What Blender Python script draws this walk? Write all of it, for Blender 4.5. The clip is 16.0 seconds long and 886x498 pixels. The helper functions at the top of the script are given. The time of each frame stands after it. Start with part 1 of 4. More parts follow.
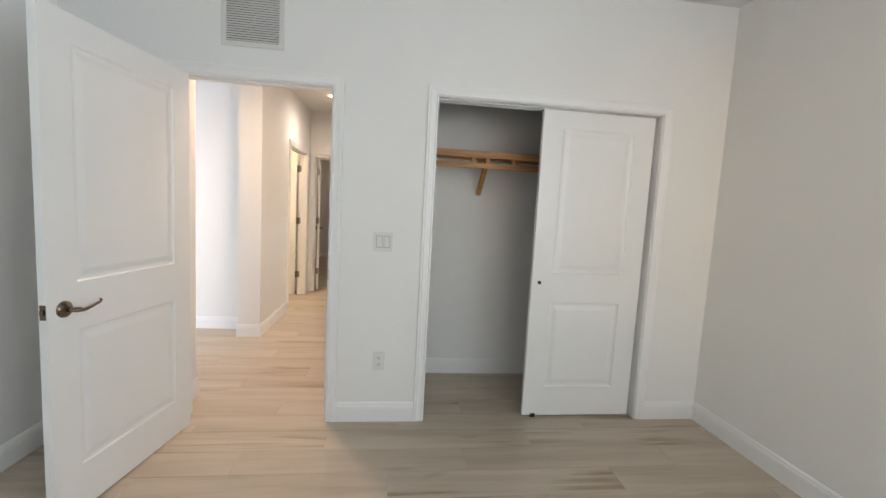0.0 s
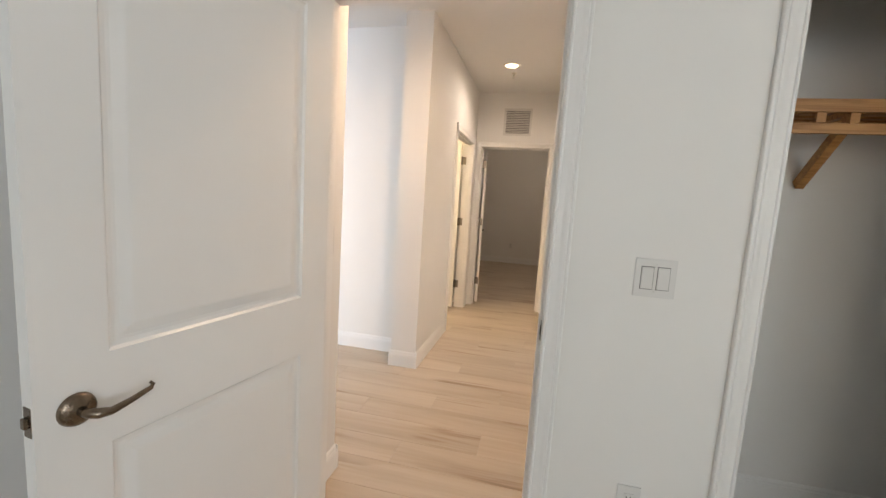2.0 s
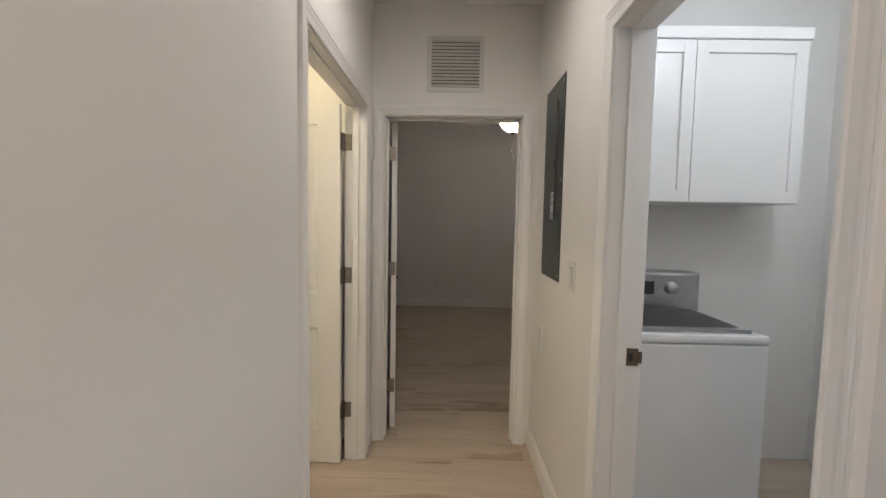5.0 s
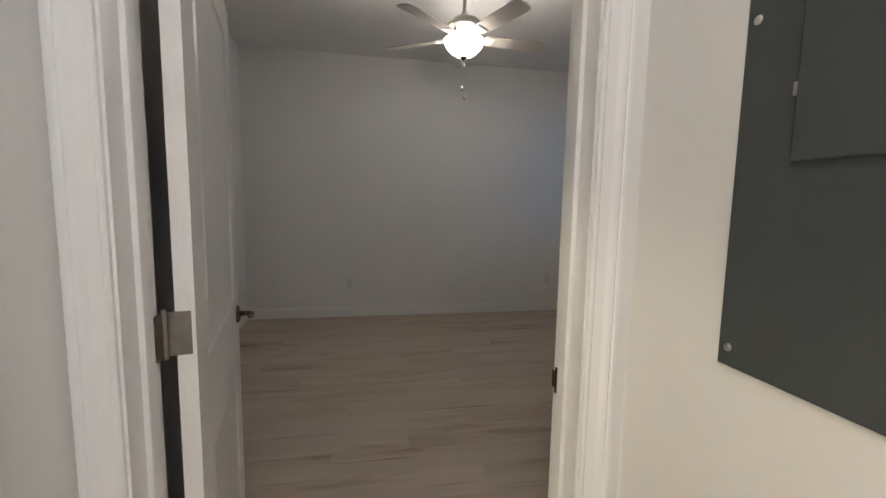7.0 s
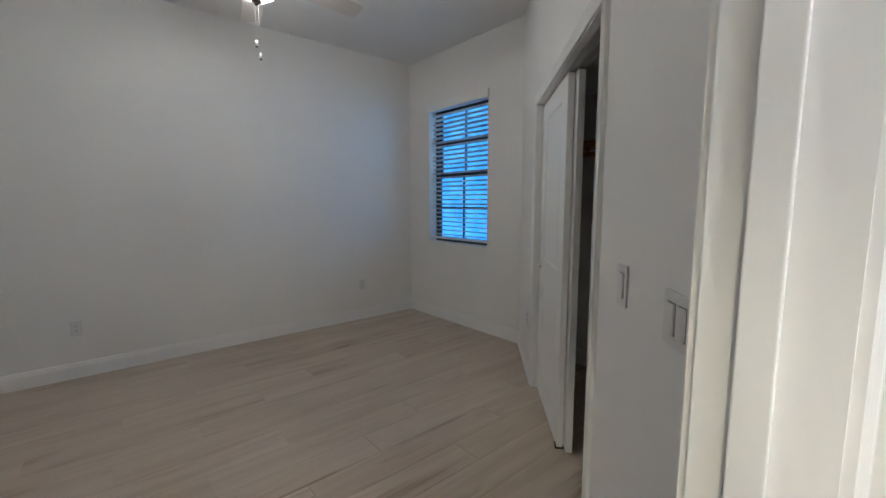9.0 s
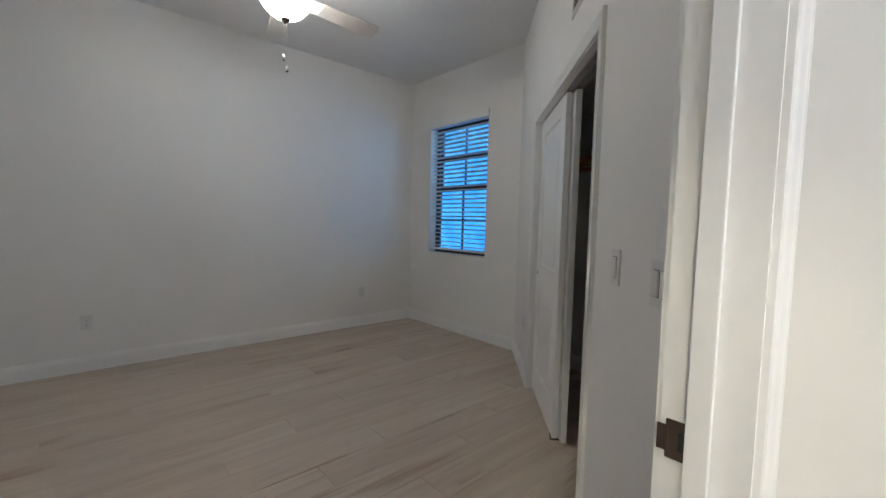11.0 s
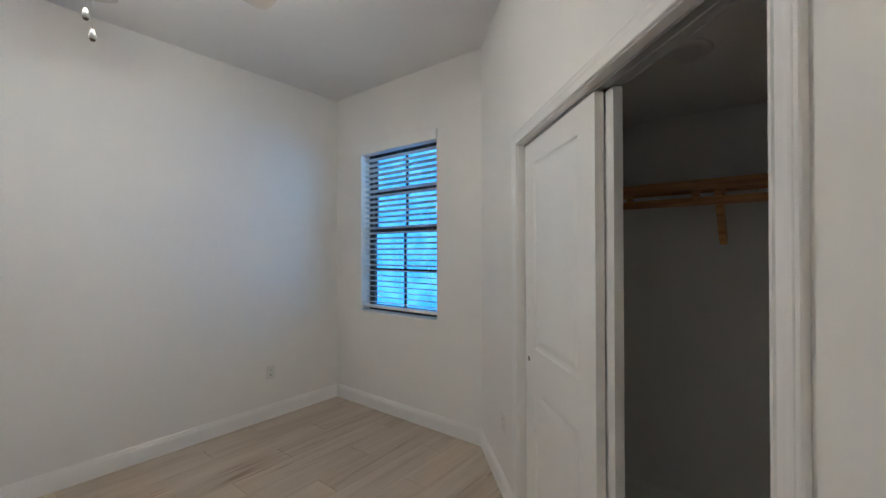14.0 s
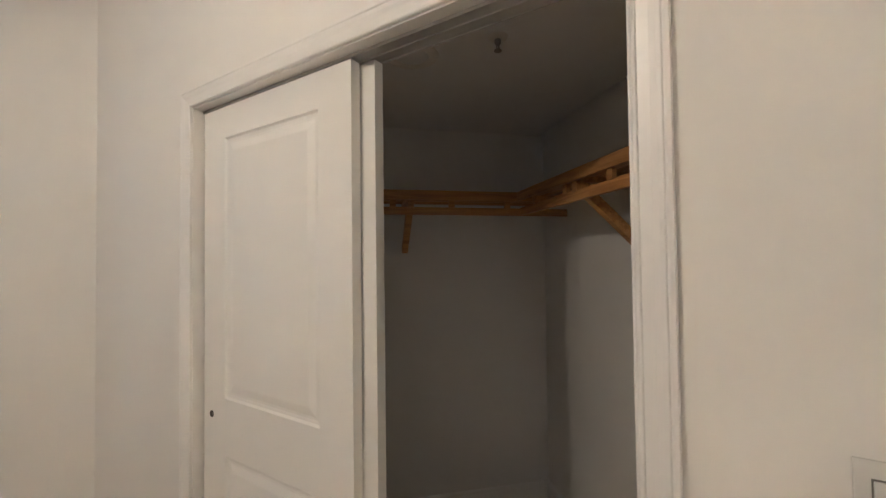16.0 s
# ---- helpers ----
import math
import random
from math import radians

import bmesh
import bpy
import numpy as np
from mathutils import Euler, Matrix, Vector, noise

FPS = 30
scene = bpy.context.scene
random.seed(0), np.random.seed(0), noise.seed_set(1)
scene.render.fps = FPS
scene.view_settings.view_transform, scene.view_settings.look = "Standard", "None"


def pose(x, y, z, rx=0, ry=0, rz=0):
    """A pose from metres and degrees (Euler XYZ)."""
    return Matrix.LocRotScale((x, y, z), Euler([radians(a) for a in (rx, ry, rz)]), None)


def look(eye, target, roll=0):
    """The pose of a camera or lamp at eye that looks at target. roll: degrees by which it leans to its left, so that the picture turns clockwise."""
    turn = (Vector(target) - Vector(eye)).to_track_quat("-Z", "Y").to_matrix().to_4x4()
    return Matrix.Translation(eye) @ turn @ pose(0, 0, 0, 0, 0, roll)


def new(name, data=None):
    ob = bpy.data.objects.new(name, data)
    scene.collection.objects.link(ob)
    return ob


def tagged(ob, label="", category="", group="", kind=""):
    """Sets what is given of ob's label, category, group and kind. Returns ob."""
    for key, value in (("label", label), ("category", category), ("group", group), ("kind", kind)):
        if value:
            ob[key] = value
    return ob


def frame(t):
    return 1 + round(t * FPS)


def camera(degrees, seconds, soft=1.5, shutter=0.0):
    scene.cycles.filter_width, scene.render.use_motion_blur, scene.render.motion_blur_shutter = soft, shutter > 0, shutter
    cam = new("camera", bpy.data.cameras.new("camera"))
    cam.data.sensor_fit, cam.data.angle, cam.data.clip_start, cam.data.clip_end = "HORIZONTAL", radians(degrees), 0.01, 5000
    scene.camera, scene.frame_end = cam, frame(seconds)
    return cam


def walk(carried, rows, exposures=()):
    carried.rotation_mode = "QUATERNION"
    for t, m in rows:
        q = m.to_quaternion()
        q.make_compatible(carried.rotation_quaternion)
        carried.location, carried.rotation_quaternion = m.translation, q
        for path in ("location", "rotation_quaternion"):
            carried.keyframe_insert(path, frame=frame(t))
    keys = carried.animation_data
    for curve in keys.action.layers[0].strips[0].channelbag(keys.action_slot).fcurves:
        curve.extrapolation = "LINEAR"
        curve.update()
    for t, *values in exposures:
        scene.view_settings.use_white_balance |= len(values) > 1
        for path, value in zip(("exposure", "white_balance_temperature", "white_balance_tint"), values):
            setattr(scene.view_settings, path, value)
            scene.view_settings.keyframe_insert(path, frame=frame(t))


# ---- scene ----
cam = camera(94.5, 16.0)
PATH = [
    (0, (0.219, 0.631, 1.357), (0.46, 2.607, 1.166), 3.1),
    (0.5, (0.153, 0.82, 1.373), (0.245, 2.807, 1.166), 4.1),
    (1, (0.065, 1.079, 1.346), (-0.025, 3.065, 1.129), 4.7),
    (1.5, (-0.021, 1.436, 1.344), (-0.32, 3.4, 1.109), 4.7),
    (2, (-0.201, 1.788, 1.341), (-0.648, 3.723, 1.103), 3.6),
    (2.5, (-0.381, 2.192, 1.336), (-0.682, 4.156, 1.109), 2.5),
    (3, (-0.505, 2.612, 1.355), (-0.618, 4.6, 1.166), 1.8),
    (3.5, (-0.604, 3.057, 1.367), (-0.617, 5.052, 1.226), 1.2),
    (4, (-0.617, 3.533, 1.378), (-0.638, 5.53, 1.266), 0.7),
    (4.2, (-0.611, 3.72, 1.4), (-0.649, 5.717, 1.29), 1.1),
    (6.3, (-0.564, 5.737, 1.381), (-0.512, 7.726, 1.182), 0.6),
    (6.5, (-0.564, 5.91, 1.369), (-0.424, 7.894, 1.166), 0.8),
    (7, (-0.588, 6.286, 1.35), (-0.226, 8.241, 1.135), 1.0),
    (7.5, (-0.637, 6.561, 1.346), (0.008, 8.441, 1.122), -0.1),
    (8, (-0.629, 6.792, 1.34), (0.292, 8.553, 1.116), -0.8),
    (8.5, (-0.617, 6.972, 1.373), (0.552, 8.576, 1.123), -1.3),
    (8.7, (-0.618, 6.998, 1.385), (0.636, 8.534, 1.128), -1.0),
    (10.8, (-0.824, 6.909, 1.245), (0.511, 8.388, 1.073), 1.4),
    (11, (-0.824, 6.907, 1.272), (0.501, 8.399, 1.141), 1.5),
    (11.5, (-0.828, 6.884, 1.362), (0.514, 8.367, 1.339), 1.6),
    (12, (-0.767, 6.936, 1.43), (0.576, 8.418, 1.436), 0.9),
    (12.5, (-0.59, 7.077, 1.46), (0.718, 8.59, 1.511), 0.3),
    (13, (-0.459, 7.277, 1.475), (0.873, 8.769, 1.517), -0.7),
    (13.5, (-0.335, 7.524, 1.507), (1.058, 8.958, 1.517), -1.1),
    (14, (-0.187, 7.752, 1.47), (1.379, 8.996, 1.481), -0.2),
    (14.5, (0.027, 7.918, 1.469), (1.849, 8.743, 1.497), 1.3),
    (15, (0.052, 8.038, 1.464), (2.036, 8.294, 1.455), 1.0),
    (15.5, (0.05, 8.131, 1.461), (2.041, 7.945, 1.46), -0.0),
    (16, (0.102, 8.209, 1.468), (2.057, 7.789, 1.514), -0.7),
]
EXPOSURES = [(0, 0.12, 6250, 14), (1, 0.07, 6300, 14), (2, 0.0, 6600, 15), (2.5, -0.18, 6600, 18), (3, -0.34, 6150, 13), (3.5, -0.50, 5560, 8), (4.2, -0.62, 5650, 9),
             (6.3, -0.36, 5120, 9), (7, 0.14, 5120, 8), (8, 0.58, 4740, 6), (11, 0.72, 4690, 6), (12.5, 0.74, 4830, 6), (14, 1.14, 4870, 6),
             (15, 1.50, 5260, 8), (16, 1.54, 5560, 10)]
walk(cam, [(r[0], look(*r[1:])) for r in PATH], EXPOSURES)

# ---- world and large lights ----
world = bpy.data.worlds.new("world")
scene.world = world
world.use_nodes = True
wn = world.node_tree.nodes
sky = wn.new("ShaderNodeTexSky")
sky.sky_type, sky.sun_disc = "NISHITA", False
sky.sun_elevation, sky.sun_rotation = radians(12), radians(200)
wn["Background"].inputs["Strength"].default_value = 0.12
world.node_tree.links.new(sky.outputs["Color"], wn["Background"].inputs["Color"])


def area(name, m, w, h, power, color):
    d = bpy.data.lights.new(name, "AREA")
    d.shape, d.size, d.size_y, d.energy, d.color = "RECTANGLE", w, h, power, color
    ob = new(name, d)
    ob.matrix_world = m
    return tagged(ob, kind="structure")


def bulb(name, place, power, color, radius):
    d = bpy.data.lights.new(name, "POINT")
    d.energy, d.color, d.shadow_soft_size = power, color, radius
    ob = new(name, d)
    ob.location = place
    return tagged(ob, kind="structure")


WARM = (1.0, 0.70, 0.45)
# daylight in the window openings, outside the window for bedroom 2, then the lamps
# both bedroom 1 windows are unseen; the side one is added fill
area("daylight_bedroom_1", look((1.2, -1.83, 1.65), (1.2, 3, 5.0)), 1.6, 1.5, 26, (0.86, 0.965, 1.0))
area("fill_bedroom_1_side", look((2.37, -0.75, 1.65), (0, -0.4, 3.2)), 1.1, 1.5, 62, (0.86, 0.965, 1.0))
area("daylight_living", look((-3.66, -0.03, 1.35), (-3.4, 5, 1.35)), 2.5, 2.2, 175, (0.60, 0.79, 1.0))
area("daylight_bedroom_2", look((4.2, 8.0, 2.3), (1.2, 10.7, 1.5)), 2.2, 2.2, 22, (0.48, 0.77, 1.0))
# the far hall lamp, then an unseen one added to brighten the near hall
HALL_LAMP_AND_FILL = ((-0.60, 6.02, 53, (1.0, 0.84, 0.68)), (-0.62, 3.95, 100, WARM))

# ---- materials ----


def material(name, base, rough=0.5, metal=0.0, vary=0.05, scale=6.0, bump=0.0, bump_scale=200.0, coat=0.0):
    m = bpy.data.materials.new(name)
    m.use_nodes = True
    n, l = m.node_tree.nodes, m.node_tree.links
    b = n["Principled BSDF"]
    b.inputs["Roughness"].default_value, b.inputs["Metallic"].default_value = rough, metal
    b.inputs["Coat Weight"].default_value = coat
    co = n.new("ShaderNodeTexCoord")
    big = n.new("ShaderNodeTexNoise")
    big.inputs["Scale"].default_value, big.inputs["Detail"].default_value = scale, 5
    l.new(co.outputs["Object"], big.inputs["Vector"])
    ramp = n.new("ShaderNodeMapRange")
    ramp.inputs[1].default_value, ramp.inputs[2].default_value = 0.3, 0.7
    ramp.inputs[3].default_value, ramp.inputs[4].default_value = 1 - vary, 1 + vary * 0.4
    l.new(big.outputs["Fac"], ramp.inputs[0])
    mul = n.new("ShaderNodeVectorMath")
    mul.operation = "SCALE"
    mul.inputs[0].default_value = base
    l.new(ramp.outputs[0], mul.inputs["Scale"])
    l.new(mul.outputs[0], b.inputs["Base Color"])
    rr = n.new("ShaderNodeMapRange")
    rr.inputs[3].default_value, rr.inputs[4].default_value = max(rough - 0.06, 0.02), min(rough + 0.06, 1)
    l.new(big.outputs["Fac"], rr.inputs[0])
    l.new(rr.outputs[0], b.inputs["Roughness"])
    if bump:
        fine = n.new("ShaderNodeTexNoise")
        fine.inputs["Scale"].default_value, fine.inputs["Detail"].default_value = bump_scale, 3
        l.new(co.outputs["Object"], fine.inputs["Vector"])
        bp = n.new("ShaderNodeBump")
        bp.inputs["Strength"].default_value, bp.inputs["Distance"].default_value = bump, 0.002
        l.new(fine.outputs["Fac"], bp.inputs["Height"])
        l.new(bp.outputs["Normal"], b.inputs["Normal"])
    return m


def glow(name, color, strength, clear=0.0):
    m = bpy.data.materials.new(name)
    m.use_nodes = True
    b = m.node_tree.nodes["Principled BSDF"]
    b.inputs["Base Color"].default_value = (*color, 1)
    b.inputs["Emission Color"].default_value = (*color, 1)
    b.inputs["Emission Strength"].default_value = strength
    if clear:
        # frosted glass lets part of its lamp's light straight through
        n, l = m.node_tree.nodes, m.node_tree.links
        mix, tr = n.new("ShaderNodeMixShader"), n.new("ShaderNodeBsdfTransparent")
        mix.inputs[0].default_value = clear
        l.new(b.outputs[0], mix.inputs[1])
        l.new(tr.outputs[0], mix.inputs[2])
        l.new(mix.outputs[0], n["Material Output"].inputs["Surface"])
    return m


def plank_material():
    m = bpy.data.materials.new("wood_look_tile")
    m.use_nodes = True
    n, l = m.node_tree.nodes, m.node_tree.links
    b = n["Principled BSDF"]
    co, info = n.new("ShaderNodeTexCoord"), n.new("ShaderNodeObjectInfo")
    far = n.new("ShaderNodeVectorMath")
    far.operation = "SCALE"
    far.inputs[0].default_value = (37.0, 91.0, 13.0)
    l.new(info.outputs["Random"], far.inputs["Scale"])
    add = n.new("ShaderNodeVectorMath")
    add.operation = "ADD"
    l.new(co.outputs["Object"], add.inputs[0])
    l.new(far.outputs[0], add.inputs[1])

    def grain(sx, sy, detail, warp):
        mp = n.new("ShaderNodeMapping")
        mp.inputs["Scale"].default_value = (sx, sy, 1)
        l.new(add.outputs[0], mp.inputs["Vector"])
        t = n.new("ShaderNodeTexNoise")
        t.inputs["Scale"].default_value, t.inputs["Detail"].default_value, t.inputs["Distortion"].default_value = 1.0, detail, warp
        l.new(mp.outputs[0], t.inputs["Vector"])
        return t

    def ramp(src, stops):
        r = n.new("ShaderNodeValToRGB")
        e = r.color_ramp.elements
        e[0].position, e[0].color = stops[0][0], (*stops[0][1], 1)
        e[1].position, e[1].color = stops[-1][0], (*stops[-1][1], 1)
        for p, c in stops[1:-1]:
            e.new(p).color = (*c, 1)
        l.new(src, r.inputs[0])
        return r

    def mix(kind, fac, a, c):
        x = n.new("ShaderNodeMix")
        x.data_type, x.blend_type = "RGBA", kind
        if isinstance(fac, float):
            x.inputs[0].default_value = fac
        else:
            l.new(fac, x.inputs[0])
        l.new(a, x.inputs[6])
        l.new(c, x.inputs[7])
        return x.outputs[2]

    base = ramp(grain(0.7, 6.0, 6, 0.8).outputs["Fac"], [(0.30, (0.44, 0.367, 0.280)), (0.5, (0.515, 0.440, 0.347)), (0.72, (0.57, 0.495, 0.402))])
    fine = ramp(grain(2.5, 60.0, 4, 0.2).outputs["Fac"], [(0.3, (0.94, 0.93, 0.92)), (0.7, (1.0, 1.0, 1.0))])
    # clusters of thin dark veins: fine lines that show only inside long soft patches
    lines = ramp(grain(0.7, 15.0, 4, 1.4).outputs["Fac"], [(0.49, (1.0, 1.0, 1.0)), (0.58, (0.80, 0.73, 0.66)), (0.72, (0.50, 0.42, 0.34))])
    patch = ramp(grain(1.1, 4.0, 2, 0.6).outputs["Fac"], [(0.55, (0.0, 0.0, 0.0)), (0.67, (1.0, 1.0, 1.0))])
    soft = ramp(grain(0.5, 7.0, 2, 0.6).outputs["Fac"], [(0.45, (1.0, 1.0, 1.0)), (0.75, (0.90, 0.87, 0.84))])
    tone = ramp(info.outputs["Random"], [(0.0, (0.96, 0.955, 0.95)), (1.0, (1.02, 1.015, 1.01))])
    c = mix("MULTIPLY", 1.0, base.outputs[0], fine.outputs[0])
    c = mix("MULTIPLY", patch.outputs[0], c, lines.outputs[0])
    c = mix("MULTIPLY", 1.0, c, soft.outputs[0])
    c = mix("MULTIPLY", 1.0, c, tone.outputs[0])
    l.new(c, b.inputs["Base Color"])
    b.inputs["Roughness"].default_value = 0.42
    bp = n.new("ShaderNodeBump")
    bp.inputs["Strength"].default_value, bp.inputs["Distance"].default_value = 0.15, 0.001
    l.new(fine.outputs[0], bp.inputs["Height"])
    l.new(bp.outputs["Normal"], b.inputs["Normal"])
    return m


def wood_material():
    m = bpy.data.materials.new("pine")
    m.use_nodes = True
    n, l = m.node_tree.nodes, m.node_tree.links
    b = n["Principled BSDF"]
    co = n.new("ShaderNodeTexCoord")
    mp = n.new("ShaderNodeMapping")
    mp.inputs["Scale"].default_value = (3.0, 40.0, 40.0)
    l.new(co.outputs["Object"], mp.inputs["Vector"])
    t = n.new("ShaderNodeTexNoise")
    t.inputs["Scale"].default_value, t.inputs["Detail"].default_value, t.inputs["Distortion"].default_value = 1.0, 5, 1.2
    l.new(mp.outputs[0], t.inputs["Vector"])
    r = n.new("ShaderNodeValToRGB")
    e = r.color_ramp.elements
    e[0].position, e[0].color = 0.3, (0.33, 0.14, 0.04, 1)
    e[1].position, e[1].color = 0.7, (0.60, 0.32, 0.11, 1)
    l.new(t.outputs["Fac"], r.inputs[0])
    l.new(r.outputs[0], b.inputs["Base Color"])
    b.inputs["Roughness"].default_value = 0.5
    return m


PAINT = material("wall_paint", (0.80, 0.785, 0.755), 0.6, vary=0.025, scale=1.3, bump=0.10, bump_scale=160)
CEIL = material("ceiling_paint", (0.80, 0.79, 0.77), 0.8, vary=0.03, scale=1.5, bump=0.22, bump_scale=90)
TRIM = material("trim_paint", (0.82, 0.81, 0.79), 0.36, vary=0.015, scale=2)
DOOR = material("door_paint", (0.82, 0.81, 0.785), 0.34, vary=0.02, scale=3, bump=0.06, bump_scale=120)
PLASTIC = material("white_plastic", (0.70, 0.69, 0.665), 0.3, vary=0.02)
# dark colour for the shade inside outlet and thermostat slots, which are not cut
SLOT_SHADE = material("slot_shade", (0.06, 0.06, 0.06), 0.5)
ROCKER_SHADE = material("rocker_gap_shade", (0.15, 0.145, 0.135), 0.5)
NICKEL = material("antique_nickel", (0.20, 0.155, 0.115), 0.26, 1.0, vary=0.2, scale=30)
DARKPULL = material("dark_bronze", (0.06, 0.055, 0.05), 0.35, 0.8)
SATIN = material("satin_nickel", (0.30, 0.275, 0.24), 0.36, 1.0, vary=0.15, scale=40)
SCREW = material("screw_zinc", (0.6, 0.6, 0.58), 0.3, 1.0)
VENT = material("vent_enamel", (0.66, 0.645, 0.615), 0.45, vary=0.03)
DUCT_SHADE = material("duct_shade", (0.05, 0.05, 0.05), 0.8)
PANEL = material("panel_grey", (0.060, 0.066, 0.064), 0.42, vary=0.08, scale=9, bump=0.05, bump_scale=300)
PAPER = material("label_paper", (0.72, 0.73, 0.74), 0.6)
INK = material("label_ink", (0.06, 0.06, 0.08), 0.6)
BLUE = material("label_blue", (0.03, 0.22, 0.42), 0.5)
BRONZE = material("window_bronze", (0.020, 0.018, 0.018), 0.5, 0.2)
SLAT = material("blind_slat", (0.80, 0.80, 0.79), 0.4, vary=0.02)
BLADE = material("fan_blade", (0.62, 0.585, 0.53), 0.45, vary=0.06, scale=8)
FANWHITE = material("fan_enamel", (0.74, 0.70, 0.64), 0.35, vary=0.03)
WASHER = material("washer_enamel", (0.74, 0.75, 0.76), 0.22, vary=0.02)
STEEL = material("brushed_steel", (0.48, 0.48, 0.49), 0.3, 1.0, vary=0.1, scale=20)
BLACK = material("black_plastic", (0.02, 0.02, 0.022), 0.35)
SCREEN = material("lcd_screen", (0.11, 0.115, 0.09), 0.2)
GROUT = material("grout", (0.45, 0.395, 0.325), 0.9, vary=0.1, scale=30)
TRACK = material("closet_track", (0.55, 0.54, 0.52), 0.35, 0.7)
PLANK = plank_material()
PINE = wood_material()
GLASS = bpy.data.materials.new("window_glass")
GLASS.use_nodes = True
GLASS.node_tree.nodes["Principled BSDF"].inputs["Transmission Weight"].default_value = 1.0
GLASS.node_tree.nodes["Principled BSDF"].inputs["Roughness"].default_value = 0.0
GLASS.node_tree.nodes["Principled BSDF"].inputs["IOR"].default_value = 1.1
CAN = glow("lamp_lens", (1.0, 0.74, 0.44), 7.0)
BULB = glow("bulb_glass", (1.0, 0.84, 0.64), 14.0, 0.5)
BOWL = glow("frosted_bowl", (1.0, 0.84, 0.64), 8.0, 0.62)

# ---- mesh helpers ----


def link(name, bm, mat, parent=None, label=""):
    """One mesh object from a bmesh, at its parent's frame."""
    bmesh.ops.recalc_face_normals(bm, faces=bm.faces)
    me = bpy.data.meshes.new(name)
    bm.to_mesh(me)
    bm.free()
    me.materials.append(mat)
    ob = new(name, me)
    if parent:
        ob.parent = parent
    if label:
        ob["label"] = label
    return ob


def part(name, bm, mat, parent, label=""):
    return link(name, bm, mat, parent, label)


def empty(name, m=None, label="", category="", group="", kind=""):
    ob = new(name)
    ob.empty_display_size = 0.1
    if m is not None:
        ob.matrix_world = m
    return tagged(ob, label, category, group, kind)


def add_box(bm, x0, x1, y0, y1, z0, z1, bevel=0.0, m=None):
    r = bmesh.ops.create_cube(bm, size=1.0)
    vs = r["verts"]
    bmesh.ops.scale(bm, vec=(abs(x1 - x0), abs(y1 - y0), abs(z1 - z0)), verts=vs)
    bmesh.ops.translate(bm, vec=((x0 + x1) / 2, (y0 + y1) / 2, (z0 + z1) / 2), verts=vs)
    if m is not None:
        bmesh.ops.transform(bm, matrix=m, verts=vs)
    if bevel:
        es = list({e for v in vs for e in v.link_edges})
        bmesh.ops.bevel(bm, geom=es, offset=bevel, segments=2, affect="EDGES", profile=0.6)
    return bm


def boxm(x0, x1, y0, y1, z0, z1, bevel=0.0):
    return add_box(bmesh.new(), x0, x1, y0, y1, z0, z1, bevel)


def add_lathe(bm, profile, seg=32, m=None):
    """A turned body about z from (radius, z) pairs."""
    rings = []
    for r, z in profile:
        if r < 1e-5:
            rings.append([bm.verts.new((0, 0, z))])
        else:
            rings.append([bm.verts.new((r * math.cos(2 * math.pi * k / seg), r * math.sin(2 * math.pi * k / seg), z)) for k in range(seg)])
    for a, b in zip(rings, rings[1:]):
        for k in range(seg):
            j = (k + 1) % seg
            if len(a) == 1 and len(b) > 1:
                bm.faces.new((a[0], b[k], b[j]))
            elif len(b) == 1 and len(a) > 1:
                bm.faces.new((a[k], b[0], a[j]))
            elif len(a) > 1:
                bm.faces.new((a[k], b[k], b[j], a[j]))
    for f in bm.faces:
        f.smooth = True
    if m is not None:
        bmesh.ops.transform(bm, matrix=m, verts=[v for r in rings for v in r])
    return bm


def lathe(profile, seg=32, m=None):
    return add_lathe(bmesh.new(), profile, seg, m)


def tube(points, radii, seg=12):
    """A rounded bar through points with a radius at each."""
    bm = bmesh.new()
    rings = []
    pts = [Vector(p) for p in points]
    for i, p in enumerate(pts):
        d = (pts[min(i + 1, len(pts) - 1)] - pts[max(i - 1, 0)]).normalized()
        u = d.cross(Vector((0, 0, 1)) if abs(d.z) < 0.9 else Vector((1, 0, 0))).normalized()
        v = d.cross(u)
        rings.append([bm.verts.new(p + radii[i] * (u * math.cos(2 * math.pi * k / seg) + v * math.sin(2 * math.pi * k / seg))) for k in range(seg)])
    for a, b in zip(rings, rings[1:]):
        for k in range(seg):
            bm.faces.new((a[k], b[k], b[(k + 1) % seg], a[(k + 1) % seg]))
    bm.faces.new(rings[0])
    bm.faces.new(rings[-1])
    for f in bm.faces:
        f.smooth = True
    return bm


def sweep(path, profile, normals):
    """A moulding: profile (out, up) pairs laid at each path point by its own out and up vectors."""
    bm = bmesh.new()
    rings = []
    for p, (o, u) in zip(path, normals):
        rings.append([bm.verts.new(Vector(p) + a * Vector(o) + b * Vector(u)) for a, b in profile])
    k = len(profile)
    for a, b in zip(rings, rings[1:]):
        for i in range(k):
            bm.faces.new((a[i], b[i], b[(i + 1) % k], a[(i + 1) % k]))
    bm.faces.new(rings[0])
    bm.faces.new(rings[-1])
    return bm


# ---- structure ----
# Each wall has a frame: s along it, d into the wall away from its face, z up. The face is at d = 0.
def wall_frame(x, y, yaw):
    return pose(x, y, 0, 0, 0, yaw)


